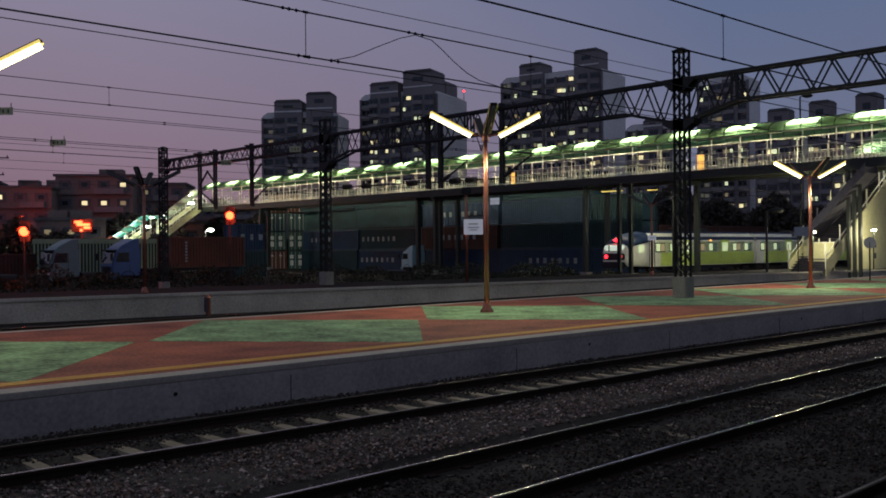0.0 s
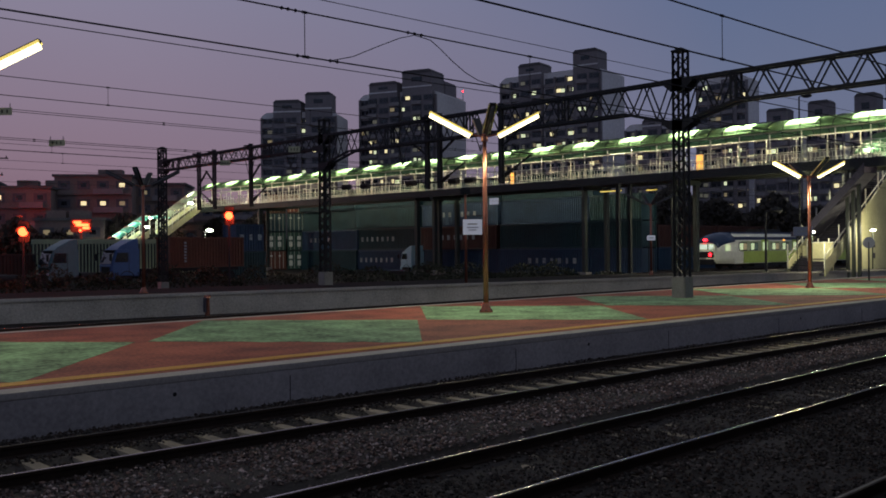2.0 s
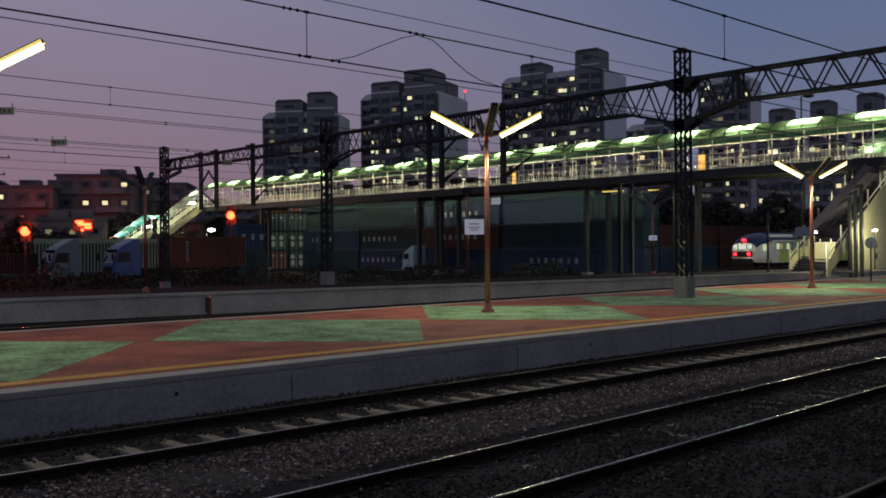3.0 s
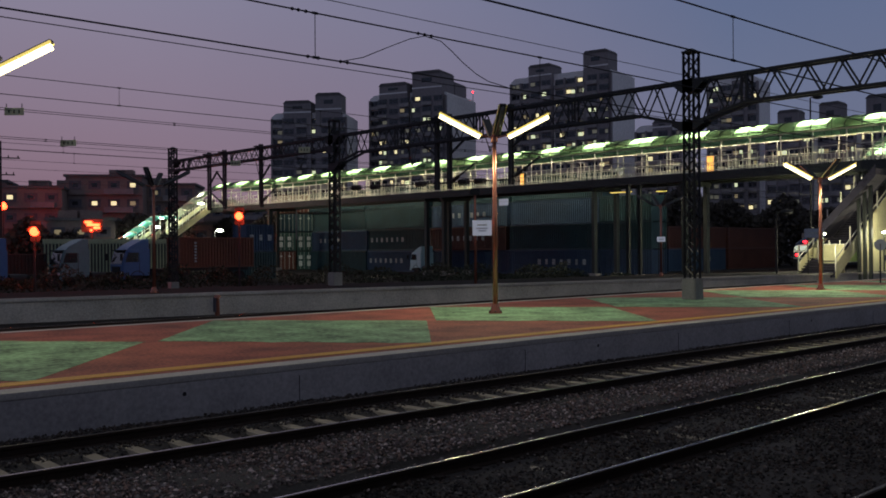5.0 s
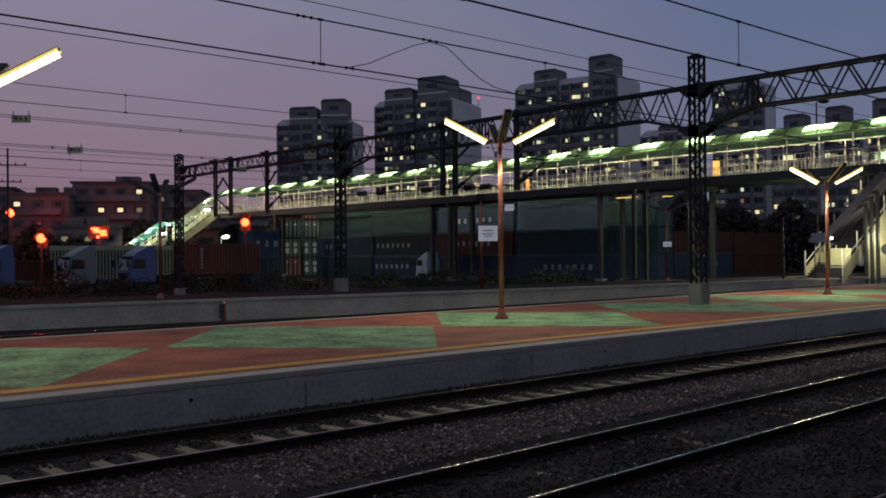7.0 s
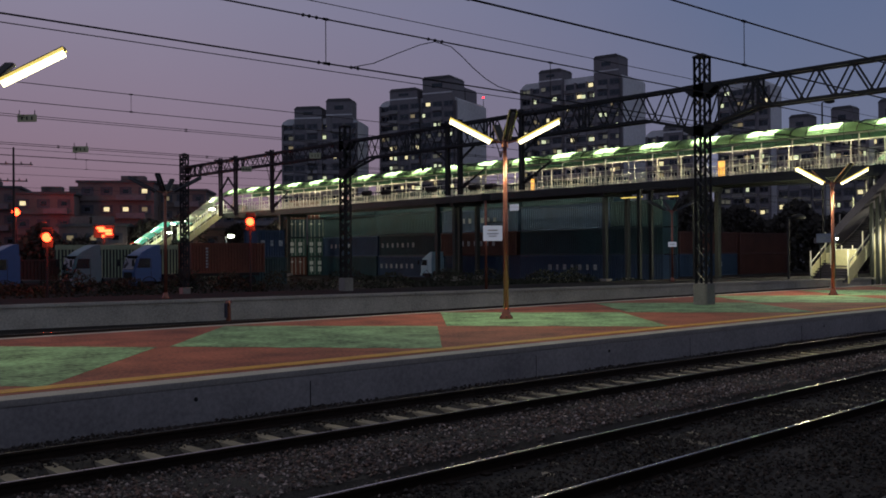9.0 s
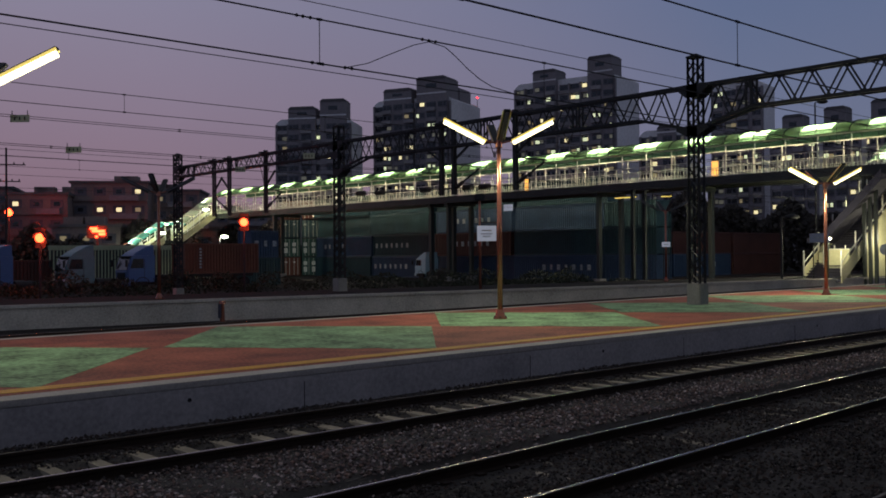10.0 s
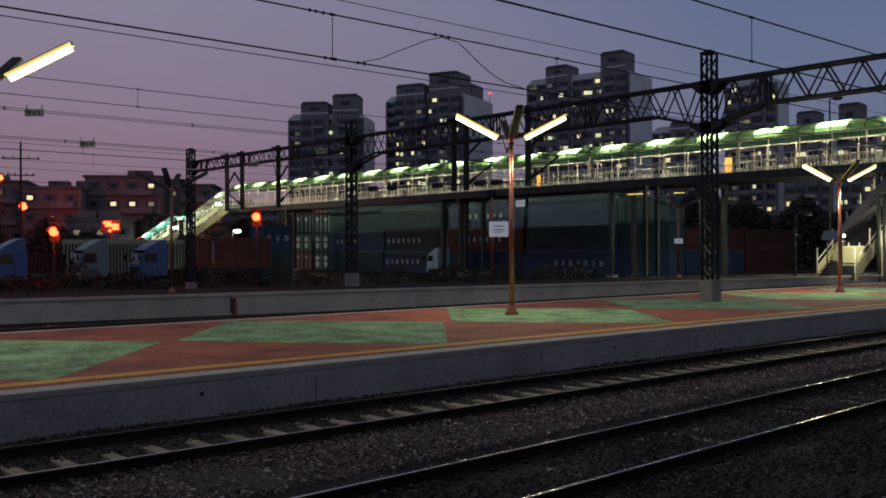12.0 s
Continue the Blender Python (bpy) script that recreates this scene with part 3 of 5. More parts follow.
def wire_support(t, y, z, top):
    bm = bmesh.new()
    rod(bm, (-0.3, y, top), (0, y, z), 0.02, n=6)
    rod(bm, (0.3, y, top), (0, y, z), 0.02, n=6)
    s = part("wire_support", bm, "steel_dark", t)
    bm = bmesh.new()
    for k in range(4):
        rod(bm, (0, y, z + 0.04 + 0.06 * k), (0, y, z + 0.07 + 0.06 * k), 0.07, n=10)
    part("insulator", bm, "insulator", s, "ribbed brown insulator")


def plate(x, y, z, w=0.55, h=0.21, turn=-43):
    t = thing("wire_plate", pose(x, y, z, 0, 0, turn), "small yellowish number plate hung on the overhead line", "sign", "small line plates")
    one_box("panel", (0, 0, 0), (w, 0.02, h), "plate", t, bevel=0.006)
    for k in (-0.26, 0.0, 0.26):
        one_box("print_bar", (k * w, -0.014, 0), (0.07 * w, 0.006, h * 0.45), "ink", t)
    for k in (-0.4, 0.4):
        bm = bmesh.new()
        rod(bm, (k * w, 0, h / 2), (k * w, 0, h / 2 + 0.12), 0.012, n=6)
        part("hook", bm, "steel_dark", t)

# ---- footbridge ----
BX, BW = 66.0, 4.4
DECK = 7.75
Y_END = 123.4
Y_BEG = 5.0
PITCH = 4.95


def footbridge():
    t = thing("footbridge", pose(BX, 0, 0), "long covered footbridge with lit green vaulted roof", "footbridge")
    L, c = Y_END - Y_BEG, (Y_END + Y_BEG) / 2
    one_box("girder", (0.15, c, DECK - 0.34), (0.3, L, 0.66), "girder", t, "dark steel edge girder")
    one_box("girder", (BW - 0.15, c, DECK - 0.34), (0.3, L, 0.66), "girder", t, "dark steel edge girder")
    one_box("deck", (BW / 2, c, DECK - 0.1), (BW - 0.62, L, 0.18), "deck", t, "concrete walkway deck")
    for k in range(int(L / 6.0)):
        one_box("flange_joint", (-0.012, Y_BEG + 3 + 6.0 * k, DECK - 0.34), (0.02, 0.16, 0.6), "girder", t)
    for sx in (0.12, BW - 0.12):
        one_box("handrail", (sx, c, DECK + 1.22), (0.05, L, 0.05), "bridge_white", t, "pale handrail")
        one_box("low_rail", (sx, c, DECK + 0.10), (0.05, L, 0.05), "bridge_white", t)
        one_box("mid_rail", (sx, c, DECK + 0.66), (0.05, L, 0.04), "bridge_white", t)
        one_box("eave_beam", (sx, c, DECK + 2.36), (0.10, L, 0.10), "bridge_white", t, "pale eave beam")

    def upright(name, size, height, material):
        bm = bmesh.new()
        box(bm, (0, 0, height / 2), (size, size, height))
        return mesh(name, bm, material)

    post = upright("post", 0.075, 2.36, "bridge_white")
    stud = upright("rail_post", 0.055, 1.22, "bridge_white")
    bal = upright("baluster", 0.038, 0.66, "bridge_white")
    frame_me = bmesh.new()
    for y0 in (-0.75, 0.75):
        box(frame_me, (0, y0, 0.85), (0.05, 0.05, 1.7))
    box(frame_me, (0, 0, 1.68), (0.05, 1.5, 0.05))
    frame_me = mesh("screen_frame", frame_me, "bridge_white")
    # vaulted roof in bays of four curved sheets between arched ribs
    rad, rise, nseg = BW / 2 + 0.25, 0.98, 14
    arc = [(BW / 2 - rad * math.cos(math.pi * i / nseg), DECK + 2.42 + rise * math.sin(math.pi * i / nseg)) for i in range(nseg + 1)]
    step = PITCH / 4
    bm = bmesh.new()
    a = [bm.verts.new((u, 0.02, v)) for u, v in arc]
    b = [bm.verts.new((u, step - 0.02, v)) for u, v in arc]
    for i in range(nseg):
        bm.faces.new((a[i], b[i], b[i + 1], a[i + 1]))
    sheet = mesh("roof_sheet", bm, "roof", True)
    rib = bmesh.new()
    for a, b in zip(arc, arc[1:]):
        bar(rib, (a[0], 0, a[1] + 0.01), (b[0], 0, b[1] + 0.01), 0.05, 0.07)
    rib = mesh("roof_rib", rib, "girder")
    lampm = bmesh.new()
    box(lampm, (0, 0, 0), (1.2, 2.3, 0.05))
    bmesh.ops.bevel(lampm, geom=lampm.edges[:], offset=0.015, segments=1, affect="EDGES")
    lampm = mesh("bridge_lamp", lampm, "tube_far")
    # opaque plate added to block the roof lamp's downlight
    baffle = bmesh.new()
    box(baffle, (0, 0, -0.06), (1.24, 2.34, 0.04))
    bmesh.ops.bevel(baffle, geom=baffle.edges[:], offset=0.012, segments=1, affect="EDGES")
    baffle = mesh("baffle", baffle, "girder")
    # unseen strip added below it to brighten the walkway and railings
    strip = bmesh.new()
    box(strip, (0, 0, -0.11), (0.18, 1.7, 0.05))
    strip = mesh("fill_strip", strip, "fill_tube")
    n = int(L / PITCH) + 1
    for k in range(n):
        y = 3.15 + PITCH * k
        if y < Y_BEG:
            continue
        for j in range(4):
            yy = y - 0.4 - PITCH / 2 + step * j
            if yy > Y_END - 1:
                continue
            piece("roof_sheet", sheet, t, pose(0, yy, 0))
            piece("roof_rib", rib, t, pose(0, yy, 0))
            if j % 2 == 0:
                for sx in (0.12, BW - 0.12):
                    piece("post", post, t, pose(sx, yy, DECK))
            piece("rail_post", stud, t, pose(0.12, yy + 0.5 * step, DECK))
        lamp = piece("lamp", lampm, t, pose(0.56, y - 0.4, DECK + 2.97, 0, -21, 0))
        piece("baffle", baffle, lamp, pose(0, 0, 0))
        piece("fill_strip", strip, lamp, pose(0, 0, 0))
        if k % 3 == 1:
            piece("screen_frame", frame_me, t, pose(0.2, y + 1.6, DECK))
    y = Y_BEG
    count = 0
    rest = bmesh.new()
    while y < Y_END:
        if y > 24 and count < 290:
            piece("baluster", bal, t, pose(0.12, y, DECK))
            count += 1
        else:
            box(rest, (0.12, y, DECK + 0.33), (0.045, 0.045, 0.66))
        box(rest, (BW - 0.12, y, DECK + 0.33), (0.045, 0.045, 0.66))
        y += 0.30
    tagged(part("balusters_rest", rest, "bridge_white", t), kind="stuff")
    # piers with tie plates
    for y, w, xs in ((43.5, 0.36, (0.6, BW - 0.6)), (52.7, 0.30, (0.6, BW - 0.6)), (72.2, 0.34, (0.6, BW - 0.6)), (74.9, 0.34, (0.6, BW - 0.6)), (105.0, 0.34, (0.4, 1.5))):
        for x in xs:
            pier = one_box("pier", (x, y, (DECK - 0.6 + GROUND) / 2), (0.42, w, DECK - 0.6 - GROUND), "girder", t, "dark steel pier")
            one_box("base_plate", (x, y, GROUND + 0.25), (0.8, 0.8, 0.5), "concrete", pier, "concrete footing")
        one_box("pier_beam", (BW / 2, y, DECK - 0.75), (BW - 0.3, w + 0.1, 0.4), "girder", t)
    return t


def walkway_panel(y, w, h, material, label):
    t = thing("lit_panel", pose(BX + 0.6, y, DECK + 0.002), label, "lit panel")
    one_box("case", (0.2, 0, h / 2), (0.4, w, h), "girder", t, bevel=0.02)
    one_box("face", (-0.006, 0, h / 2), (0.008, w * 0.86, h * 0.9), material, t, "glowing face")


def covered_stair(name, foot, top, width, label, tread="deck"):
    """Straight stair that rises along X from foot (x, y, z) to the height of top (x, z)."""
    x0, y, z0 = foot
    x1, z1 = top
    t = thing(name, pose(0, y, 0), label, "staircase")
    n = max(4, int(abs(z1 - z0) / 0.175))
    step = bmesh.new()
    box(step, (0, 0, 0), (abs(x1 - x0) / n + 0.02, width, 0.06))
    step = mesh("tread", step, tread)
    for i in range(n):
        f = (i + 0.5) / n
        piece("tread", step, t, pose(x0 + (x1 - x0) * f, 0, z0 + (z1 - z0) * f))
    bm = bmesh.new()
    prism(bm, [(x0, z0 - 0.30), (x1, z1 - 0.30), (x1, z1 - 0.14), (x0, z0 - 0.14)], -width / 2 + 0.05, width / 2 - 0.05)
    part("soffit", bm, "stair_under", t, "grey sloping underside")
    for s in (-1, 1):
        bm = bmesh.new()
        prism(bm, [(x0, z0 - 0.35), (x1, z1 - 0.35), (x1, z1 + 0.62), (x0, z0 + 0.62)], s * width / 2 - 0.04, s * width / 2 + 0.04)
        part("side_panel", bm, "stair_wall", t, "pale yellow-green side panel")
        bm = bmesh.new()
        bar(bm, (x0, s * width / 2, z0 + 1.0), (x1, s * width / 2, z1 + 1.0), 0.06)
        part("handrail", bm, "bridge_white", t)
        for i in range(7):
            f = i / 6
            bm = bmesh.new()
            x, z = x0 + (x1 - x0) * f, z0 + (z1 - z0) * f
            box(bm, (x, s * width / 2, z + 1.0), (0.08, 0.08, 1.7))
            part("post", bm, "bridge_white", t)
    return t


def stair_roof(t, x0, z0, x1, z1, width, bays=6, clear=2.45, rise=0.8, sheet="roof", lamps=2):
    """Vaulted sheets on ribs that follow the slope of a stair."""
    for k in range(bays):
        a, b = k / bays, (k + 1) / bays - 0.02
        bm = bmesh.new()
        ring = []
        for f in (a, b):
            x, z = x0 + (x1 - x0) * f, z0 + (z1 - z0) * f
            ring.append([bm.verts.new((x, -(width / 2 + 0.2) * math.cos(math.pi * i / 8), z + clear + rise * math.sin(math.pi * i / 8))) for i in range(9)])
        for i in range(8):
            bm.faces.new((ring[0][i], ring[0][i + 1], ring[1][i + 1], ring[1][i]))
        part("roof_sheet", bm, sheet, t, "translucent roof sheet", True)
        bm = bmesh.new()
        x, z = x0 + (x1 - x0) * a, z0 + (z1 - z0) * a
        for i in range(8):
            p = [(x, -(width / 2 + 0.2) * math.cos(math.pi * j / 8), z + clear + 0.02 + rise * math.sin(math.pi * j / 8)) for j in (i, i + 1)]
            bar(bm, *p, 0.07)
        for s in (-1, 1):
            box(bm, (x, s * width / 2, z + clear / 2), (0.07, 0.07, clear))
        part("roof_rib", bm, "bridge_white", t)
        if lamps and k % lamps == 0:
            m = (a + b) / 2
            bm = bmesh.new()
            box(bm, (x0 + (x1 - x0) * m, 0, z0 + (z1 - z0) * m + clear + rise - 0.3), (0.8, 0.25, 0.08))
            part("lamp", bm, "tube_stair", t, "glowing lamp")


def understair(t):
    bm = bmesh.new()
    prism(bm, [(66.1, 0.0), (74.9, 0.0), (74.9, 7.3), (66.1, 2.1)], -1.24, -1.18)
    w = part("understair_wall", bm, "stair_wall", t, "pale wall under the stair")
    for z in (0.95, 1.75):
        one_box("vent", (69.9, -1.26, z), (0.45, 0.03, 0.4), "stair_under", w, "grey vent grille")


def stair_base(x, y):
    t = thing("boarded_parapet", pose(x, y, 0), "pale yellow boarded wall at the foot of a stair", "wall")
    one_box("panel", (0, -0.75, 0.95), (0.12, 1.5, 1.9), "stair_wall", t, "yellow boarding", bevel=0.02)
    one_box("panel", (0.5, 0.45, 0.85), (0.12, 0.9, 1.7), "stair_wall", t, bevel=0.02)
    one_box("cap", (0, -0.75, 1.93), (0.2, 1.6, 0.06), "bridge_white", t)
    for k in range(4):
        one_box("post", (0.1, 1.1 - 0.75 * k, 1.1), (0.07, 0.07, 2.2), "bridge_white", t)


def back_flight():
    """Upper flight behind the bridge; its grey soffit faces the tracks."""
    t = thing("upper_stair", pose(64.3, 0, 0), "grey underside of an upper stair flight", "staircase")
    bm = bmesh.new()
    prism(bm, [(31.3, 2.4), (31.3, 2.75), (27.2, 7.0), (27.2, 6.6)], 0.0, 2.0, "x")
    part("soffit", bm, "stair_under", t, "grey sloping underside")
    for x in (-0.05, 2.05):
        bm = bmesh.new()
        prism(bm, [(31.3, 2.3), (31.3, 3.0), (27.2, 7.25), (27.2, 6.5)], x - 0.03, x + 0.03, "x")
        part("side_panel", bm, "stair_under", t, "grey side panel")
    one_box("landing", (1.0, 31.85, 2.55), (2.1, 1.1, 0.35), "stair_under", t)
    for x in (0.2, 1.8):
        one_box("post", (x, 32.0, 1.19), (0.16, 0.16, 2.37), "girder", t)
    for y in (28.75, 28.35, 27.95):
        one_box("post", (0.9, y, 3.0), (0.24, 0.20, 7.9), "girder", t, "dark steel post")
    one_box("cap_beam", (1.35, 28.35, 6.98), (1.4, 1.2, 0.16), "girder", t)


def wall_lamp(x, y, z, watts, side=-0.35):
    t = thing("strip_lamp", pose(x, y, z, 0, 0, 0), "bright strip lamp by the stair, one added out of view", "lamp", "stair lamps")
    one_box("housing", (0, 0, 0.07), (0.8, 0.16, 0.08), "bridge_white", t, bevel=0.01)
    one_box("tube", (0, 0, -0.01), (0.7, 0.10, 0.07), "white_glow", t, "glowing tube", bevel=0.02)
    one_box("stem", (0, 0, -z / 2 + 0.02), (0.06, 0.06, z - 0.03), "girder", t)
    data = bpy.data.lights.new("strip_light", "POINT")
    data.energy, data.color, data.shadow_soft_size = watts, (1.0, 0.93, 0.62), 0.25
    new("strip_light", data).location = (x, y + side, z - 0.05)


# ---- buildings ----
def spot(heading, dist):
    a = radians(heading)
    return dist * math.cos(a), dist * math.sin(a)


def apartment(heading, dist, front, gable, height, alpha, storeys, cores, lit_share, seed, label, base=GROUND, roof_house=None):
    """A slab block. The near corner lies on the heading; the front runs to its left, the gable to its right."""
    rnd = random.Random(seed)
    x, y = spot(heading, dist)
    t = thing("apartment_block", pose(x, y, base, 0, 0, heading + 90 - alpha), label, "apartment building", "apartment blocks")
    one_box("wall", (front / 2, -gable / 2, height / 2), (front, gable, height), "apartment", t, "grey rendered wall")
    bm = bmesh.new()
    prism(bm, [(0.0, height), (0.0, height + 0.3), (1.3, height + 1.2), (front - 1.3, height + 1.2), (front, height + 0.3), (front, height)], -gable, 0.0)
    part("roof", bm, "apartment", t, "chamfered grey parapet roof")
    one_box("roof_rail", (front / 2, -gable / 2, height + 1.25), (front - 3.0, gable - 0.6, 0.1), "roofing", t)
    sh = height / storeys
    for a, b, extra in cores:
        core = one_box("stair_core", ((a + b) / 2 * front, -gable * 0.105, height / 2 + extra / 2), ((b - a) * front, gable * 0.41, height + extra), "apartment_dark", t, "dark stair and lift core")
        bm = bmesh.new()
        w, mid = (b - a) * front, (a + b) / 2 * front
        prism(bm, [(mid - w / 2 - 0.15, 0.0), (mid + w / 2 + 0.15, 0.0), (mid + w / 2 - 0.6, 0.75), (mid - w / 2 + 0.6, 0.75)], -gable * 0.32, gable * 0.11)
        cap = part("core_roof", bm, "roofing", core, "dark bevelled roof of the lift tower")
        cap.location.z = height + extra
        one_box("core_band", (mid, gable * 0.1, height + extra * 0.35), (w + 0.1, 0.12, 0.35), "apartment", core)
        one_box("core_vent", (mid, gable * 0.1, height + extra * 0.7), (w * 0.35, 0.1, extra * 0.2), "glass_dark", core)
    if roof_house:
        a, b, extra = roof_house
        one_box("roof_house", ((a + b) / 2 * front, -gable * 0.55, height + extra / 2), ((b - a) * front, gable * 0.42, extra), "apartment_dark", t, "dark plant room on the roof", bevel=0.3)
        bm = bmesh.new()
        rod(bm, (0.6, -gable + 0.5, height), (0.6, -gable + 0.5, height + 3.3), 0.12, 0.06, 8)
        mast_part = part("aerial", bm, "steel_dark", t)
        bm = bmesh.new()
        bmesh.ops.create_icosphere(bm, subdivisions=2, radius=0.26, matrix=Matrix.Translation((0.6, -gable + 0.5, height + 3.3)))
        part("warning_lamp", bm, "tail_red", mast_part, "glowing red warning lamp", True)
    cols = max(3, round(front / 3.3))
    cw = front / cols
    panes = {}
    for key in ("glass_dark", "lit_warm", "lit_cool", "lit_dim", "lit_faint"):
        for w in (0.22, 0.38):
            bm = bmesh.new()
            box(bm, (0, 0, 0), (cw * w, 0.10, sh * 0.33))
            panes[key, w] = mesh("pane", bm, key)

    def slab(name, size, material):
        bm = bmesh.new()
        box(bm, (0, 0, 0), size)
        return mesh(name, bm, material)

    frame_me = slab("window", (cw * 0.80, 0.10, sh * 0.56), "balcony_dark")
    parapet = slab("balcony", (cw * 0.84, 0.7, sh * 0.34), "apartment_mid")
    pier = slab("pier", (cw * 0.15, 0.8, height - 0.4), "apartment_dark")
    for c in range(cols + 1):
        u = min(max(c * cw, cw * 0.08), front - cw * 0.08)
        if not any(a * front - 0.2 < u < b * front + 0.2 for a, b, e in cores):
            piece("pier", pier, t, pose(u, 0.40, height / 2))
    for s in range(storeys):
        for c in range(cols):
            u = (c + 0.5) / cols
            in_core = any(a - 0.01 < u < b + 0.01 for a, b, e in cores)
            yy = (gable * 0.1 + 0.05) if in_core else 0.05
            z = (s + 0.60) * sh
            w = piece("window", frame_me, t, pose(u * front, yy, z))
            lit = rnd.random() < lit_share
            for side in (-0.20, 0.20):
                key = "glass_dark"
                if lit and rnd.random() < 0.62:
                    key = rnd.choice(("lit_warm", "lit_cool", "lit_cool", "lit_dim", "lit_dim", "lit_faint"))
                elif rnd.random() < 0.12:
                    key = "lit_faint"
                piece("pane", panes[key, rnd.choice((0.22, 0.38))], w, pose(side * cw, 0.05, rnd.uniform(-0.05, 0.05) * sh))
            if not in_core or c % 2:
                piece("balcony", parapet, t, pose(u * front, yy + 0.3, z - sh * 0.45))
    return t


def lowrise(heading, dist, front, depth, height, storeys, seed, label, alpha=8.0, lit=0.18):
    rnd = random.Random(seed)
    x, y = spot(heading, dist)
    t = thing("lowrise_house", pose(x, y, GROUND, 0, 0, heading + 90 - alpha), label, "house", "low houses")
    one_box("wall", (front / 2, -depth / 2, height / 2), (front, depth, height), "brick", t, "dim brick wall")
    one_box("roof", (front / 2, -depth / 2, height + 0.2), (front + 0.6, depth + 0.6, 0.4), "roofing", t)
    for k in range(2):
        u = rnd.uniform(0.2, 0.8) * front
        one_box("roof_hut", (u, -depth * 0.5, height + 0.9), (2.6, 3, 1.3), "brick", t, "roof-top stair hut")
    cols = int(front / 2.5)
    sh = height / storeys
    panes = {}
    for key in ("glass_dark", "lit_warm", "lit_dim"):
        bm = bmesh.new()
        box(bm, (0, 0, 0), (0.85, 0.1, 0.65))
        panes[key] = mesh("pane", bm, key)
    bm = bmesh.new()
    box(bm, (0, 0, 0), (1.9, 0.14, 1.35))
    fm = mesh("window", bm, "balcony_dark")
    bm = bmesh.new()
    box(bm, (0, 0, 0), (front, 0.5, 0.25))
    ledge = mesh("ledge", bm, "brick")
    bm = bmesh.new()
    box(bm, (0, 0, 0), (front * 0.38, 1.0, 0.9))
    bal_me = mesh("balcony", bm, "apartment_dark")
    for s in range(storeys):
        piece("ledge", ledge, t, pose(front / 2, 0.2, s * sh + 0.15))
        if storeys > 3:
            piece("balcony", bal_me, t, pose(front * 0.3, 0.55, s * sh + 0.55))
        for c in range(cols):
            w = piece("window", fm, t, pose((c + 0.5) * front / cols, 0.06, (s + 0.55) * sh))
            key = "glass_dark" if rnd.random() > lit else rnd.choice(("lit_warm", "lit_dim"))
            piece("pane", panes[key], w, pose(0, 0.06, 0))
    return t


# ---- yard ----
def container_meshes(material, length):
    n = int(length / 0.28)
    ring = []
    for s in (-1, 1):
        for i in range(n):
            for f, d in ((0.0, 1.17), (0.45, 1.17), (0.5, 1.10), (0.95, 1.10)):
                ring.append((s * (-length / 2 + 0.08 + (length - 0.16) * (i + f) / n), s * d))
    bm = bmesh.new()
    lo = [bm.verts.new((x, y, 0.06)) for x, y in ring]
    hi = [bm.verts.new((x, y, 2.54)) for x, y in ring]
    bm.faces.new(hi)
    bm.faces.new(lo)
    for i in range(len(ring)):
        j = (i + 1) % len(ring)
        bm.faces.new((lo[i], lo[j], hi[j], hi[i]))
    bmesh.ops.recalc_face_normals(bm, faces=bm.faces[:])
    shell = mesh("shell", bm, material)
    bm = bmesh.new()
    box(bm, (0, 0, 1.3), (0.15, 0.14, 2.59))
    post = mesh("corner_post", bm, material)
    bm = bmesh.new()
    box(bm, (0, 0, 0), (length - 0.3, 0.12, 0.14))
    rail = mesh("side_rail", bm, material)
    return shell, post, rail


C_CACHE = {}


def container(x, y, z, rz, material, length, label, lettering=0, first=0.0):
    key = (material, length)
    if key not in C_CACHE:
        C_CACHE[key] = container_meshes(material, length)
    t = thing("shipping_container", pose(x, y, z, 0, 0, rz), label, "container", "shipping containers")
    shell, post, rail = C_CACHE[key]
    piece("shell", shell, t, pose(0, 0, 0))
    for sy in (-1, 1):
        for sx in (-1, 1):
            piece("corner_post", post, t, pose(sx * (length / 2 - 0.07), sy * 1.15, 0))
        for zr in (0.08, 2.52):
            piece("side_rail", rail, t, pose(0, sy * 1.16, zr))
    for k in range(lettering):
        one_box("print_bar", (-first - k * 1.0, 1.20, 1.35), (0.30 if k % 2 else 0.42, 0.02, 0.55), "c_ink", t, "pale unreadable lettering")
    return t


def door_end(t, length, material, placards):
    """Two door leaves with locking bars and pale placards on the end at -X."""
    x = -length / 2 - 0.02
    for s in (-0.56, 0.56):
        leaf = one_box("door_leaf", (x, s, 1.3), (0.06, 1.08, 2.3), material, t, "steel container door")
        for d in (-0.28, 0.22):
            bm = bmesh.new()
            rod(bm, (x - 0.06, s + d, 0.15), (x - 0.06, s + d, 2.45), 0.03, n=8)
            part("locking_bar", bm, "bridge_white", leaf)
        for z, w, h in placards:
            one_box("placard", (x - 0.045, s + 0.2, z), (0.02, w, h), "placard", leaf, "pale reflective placard")


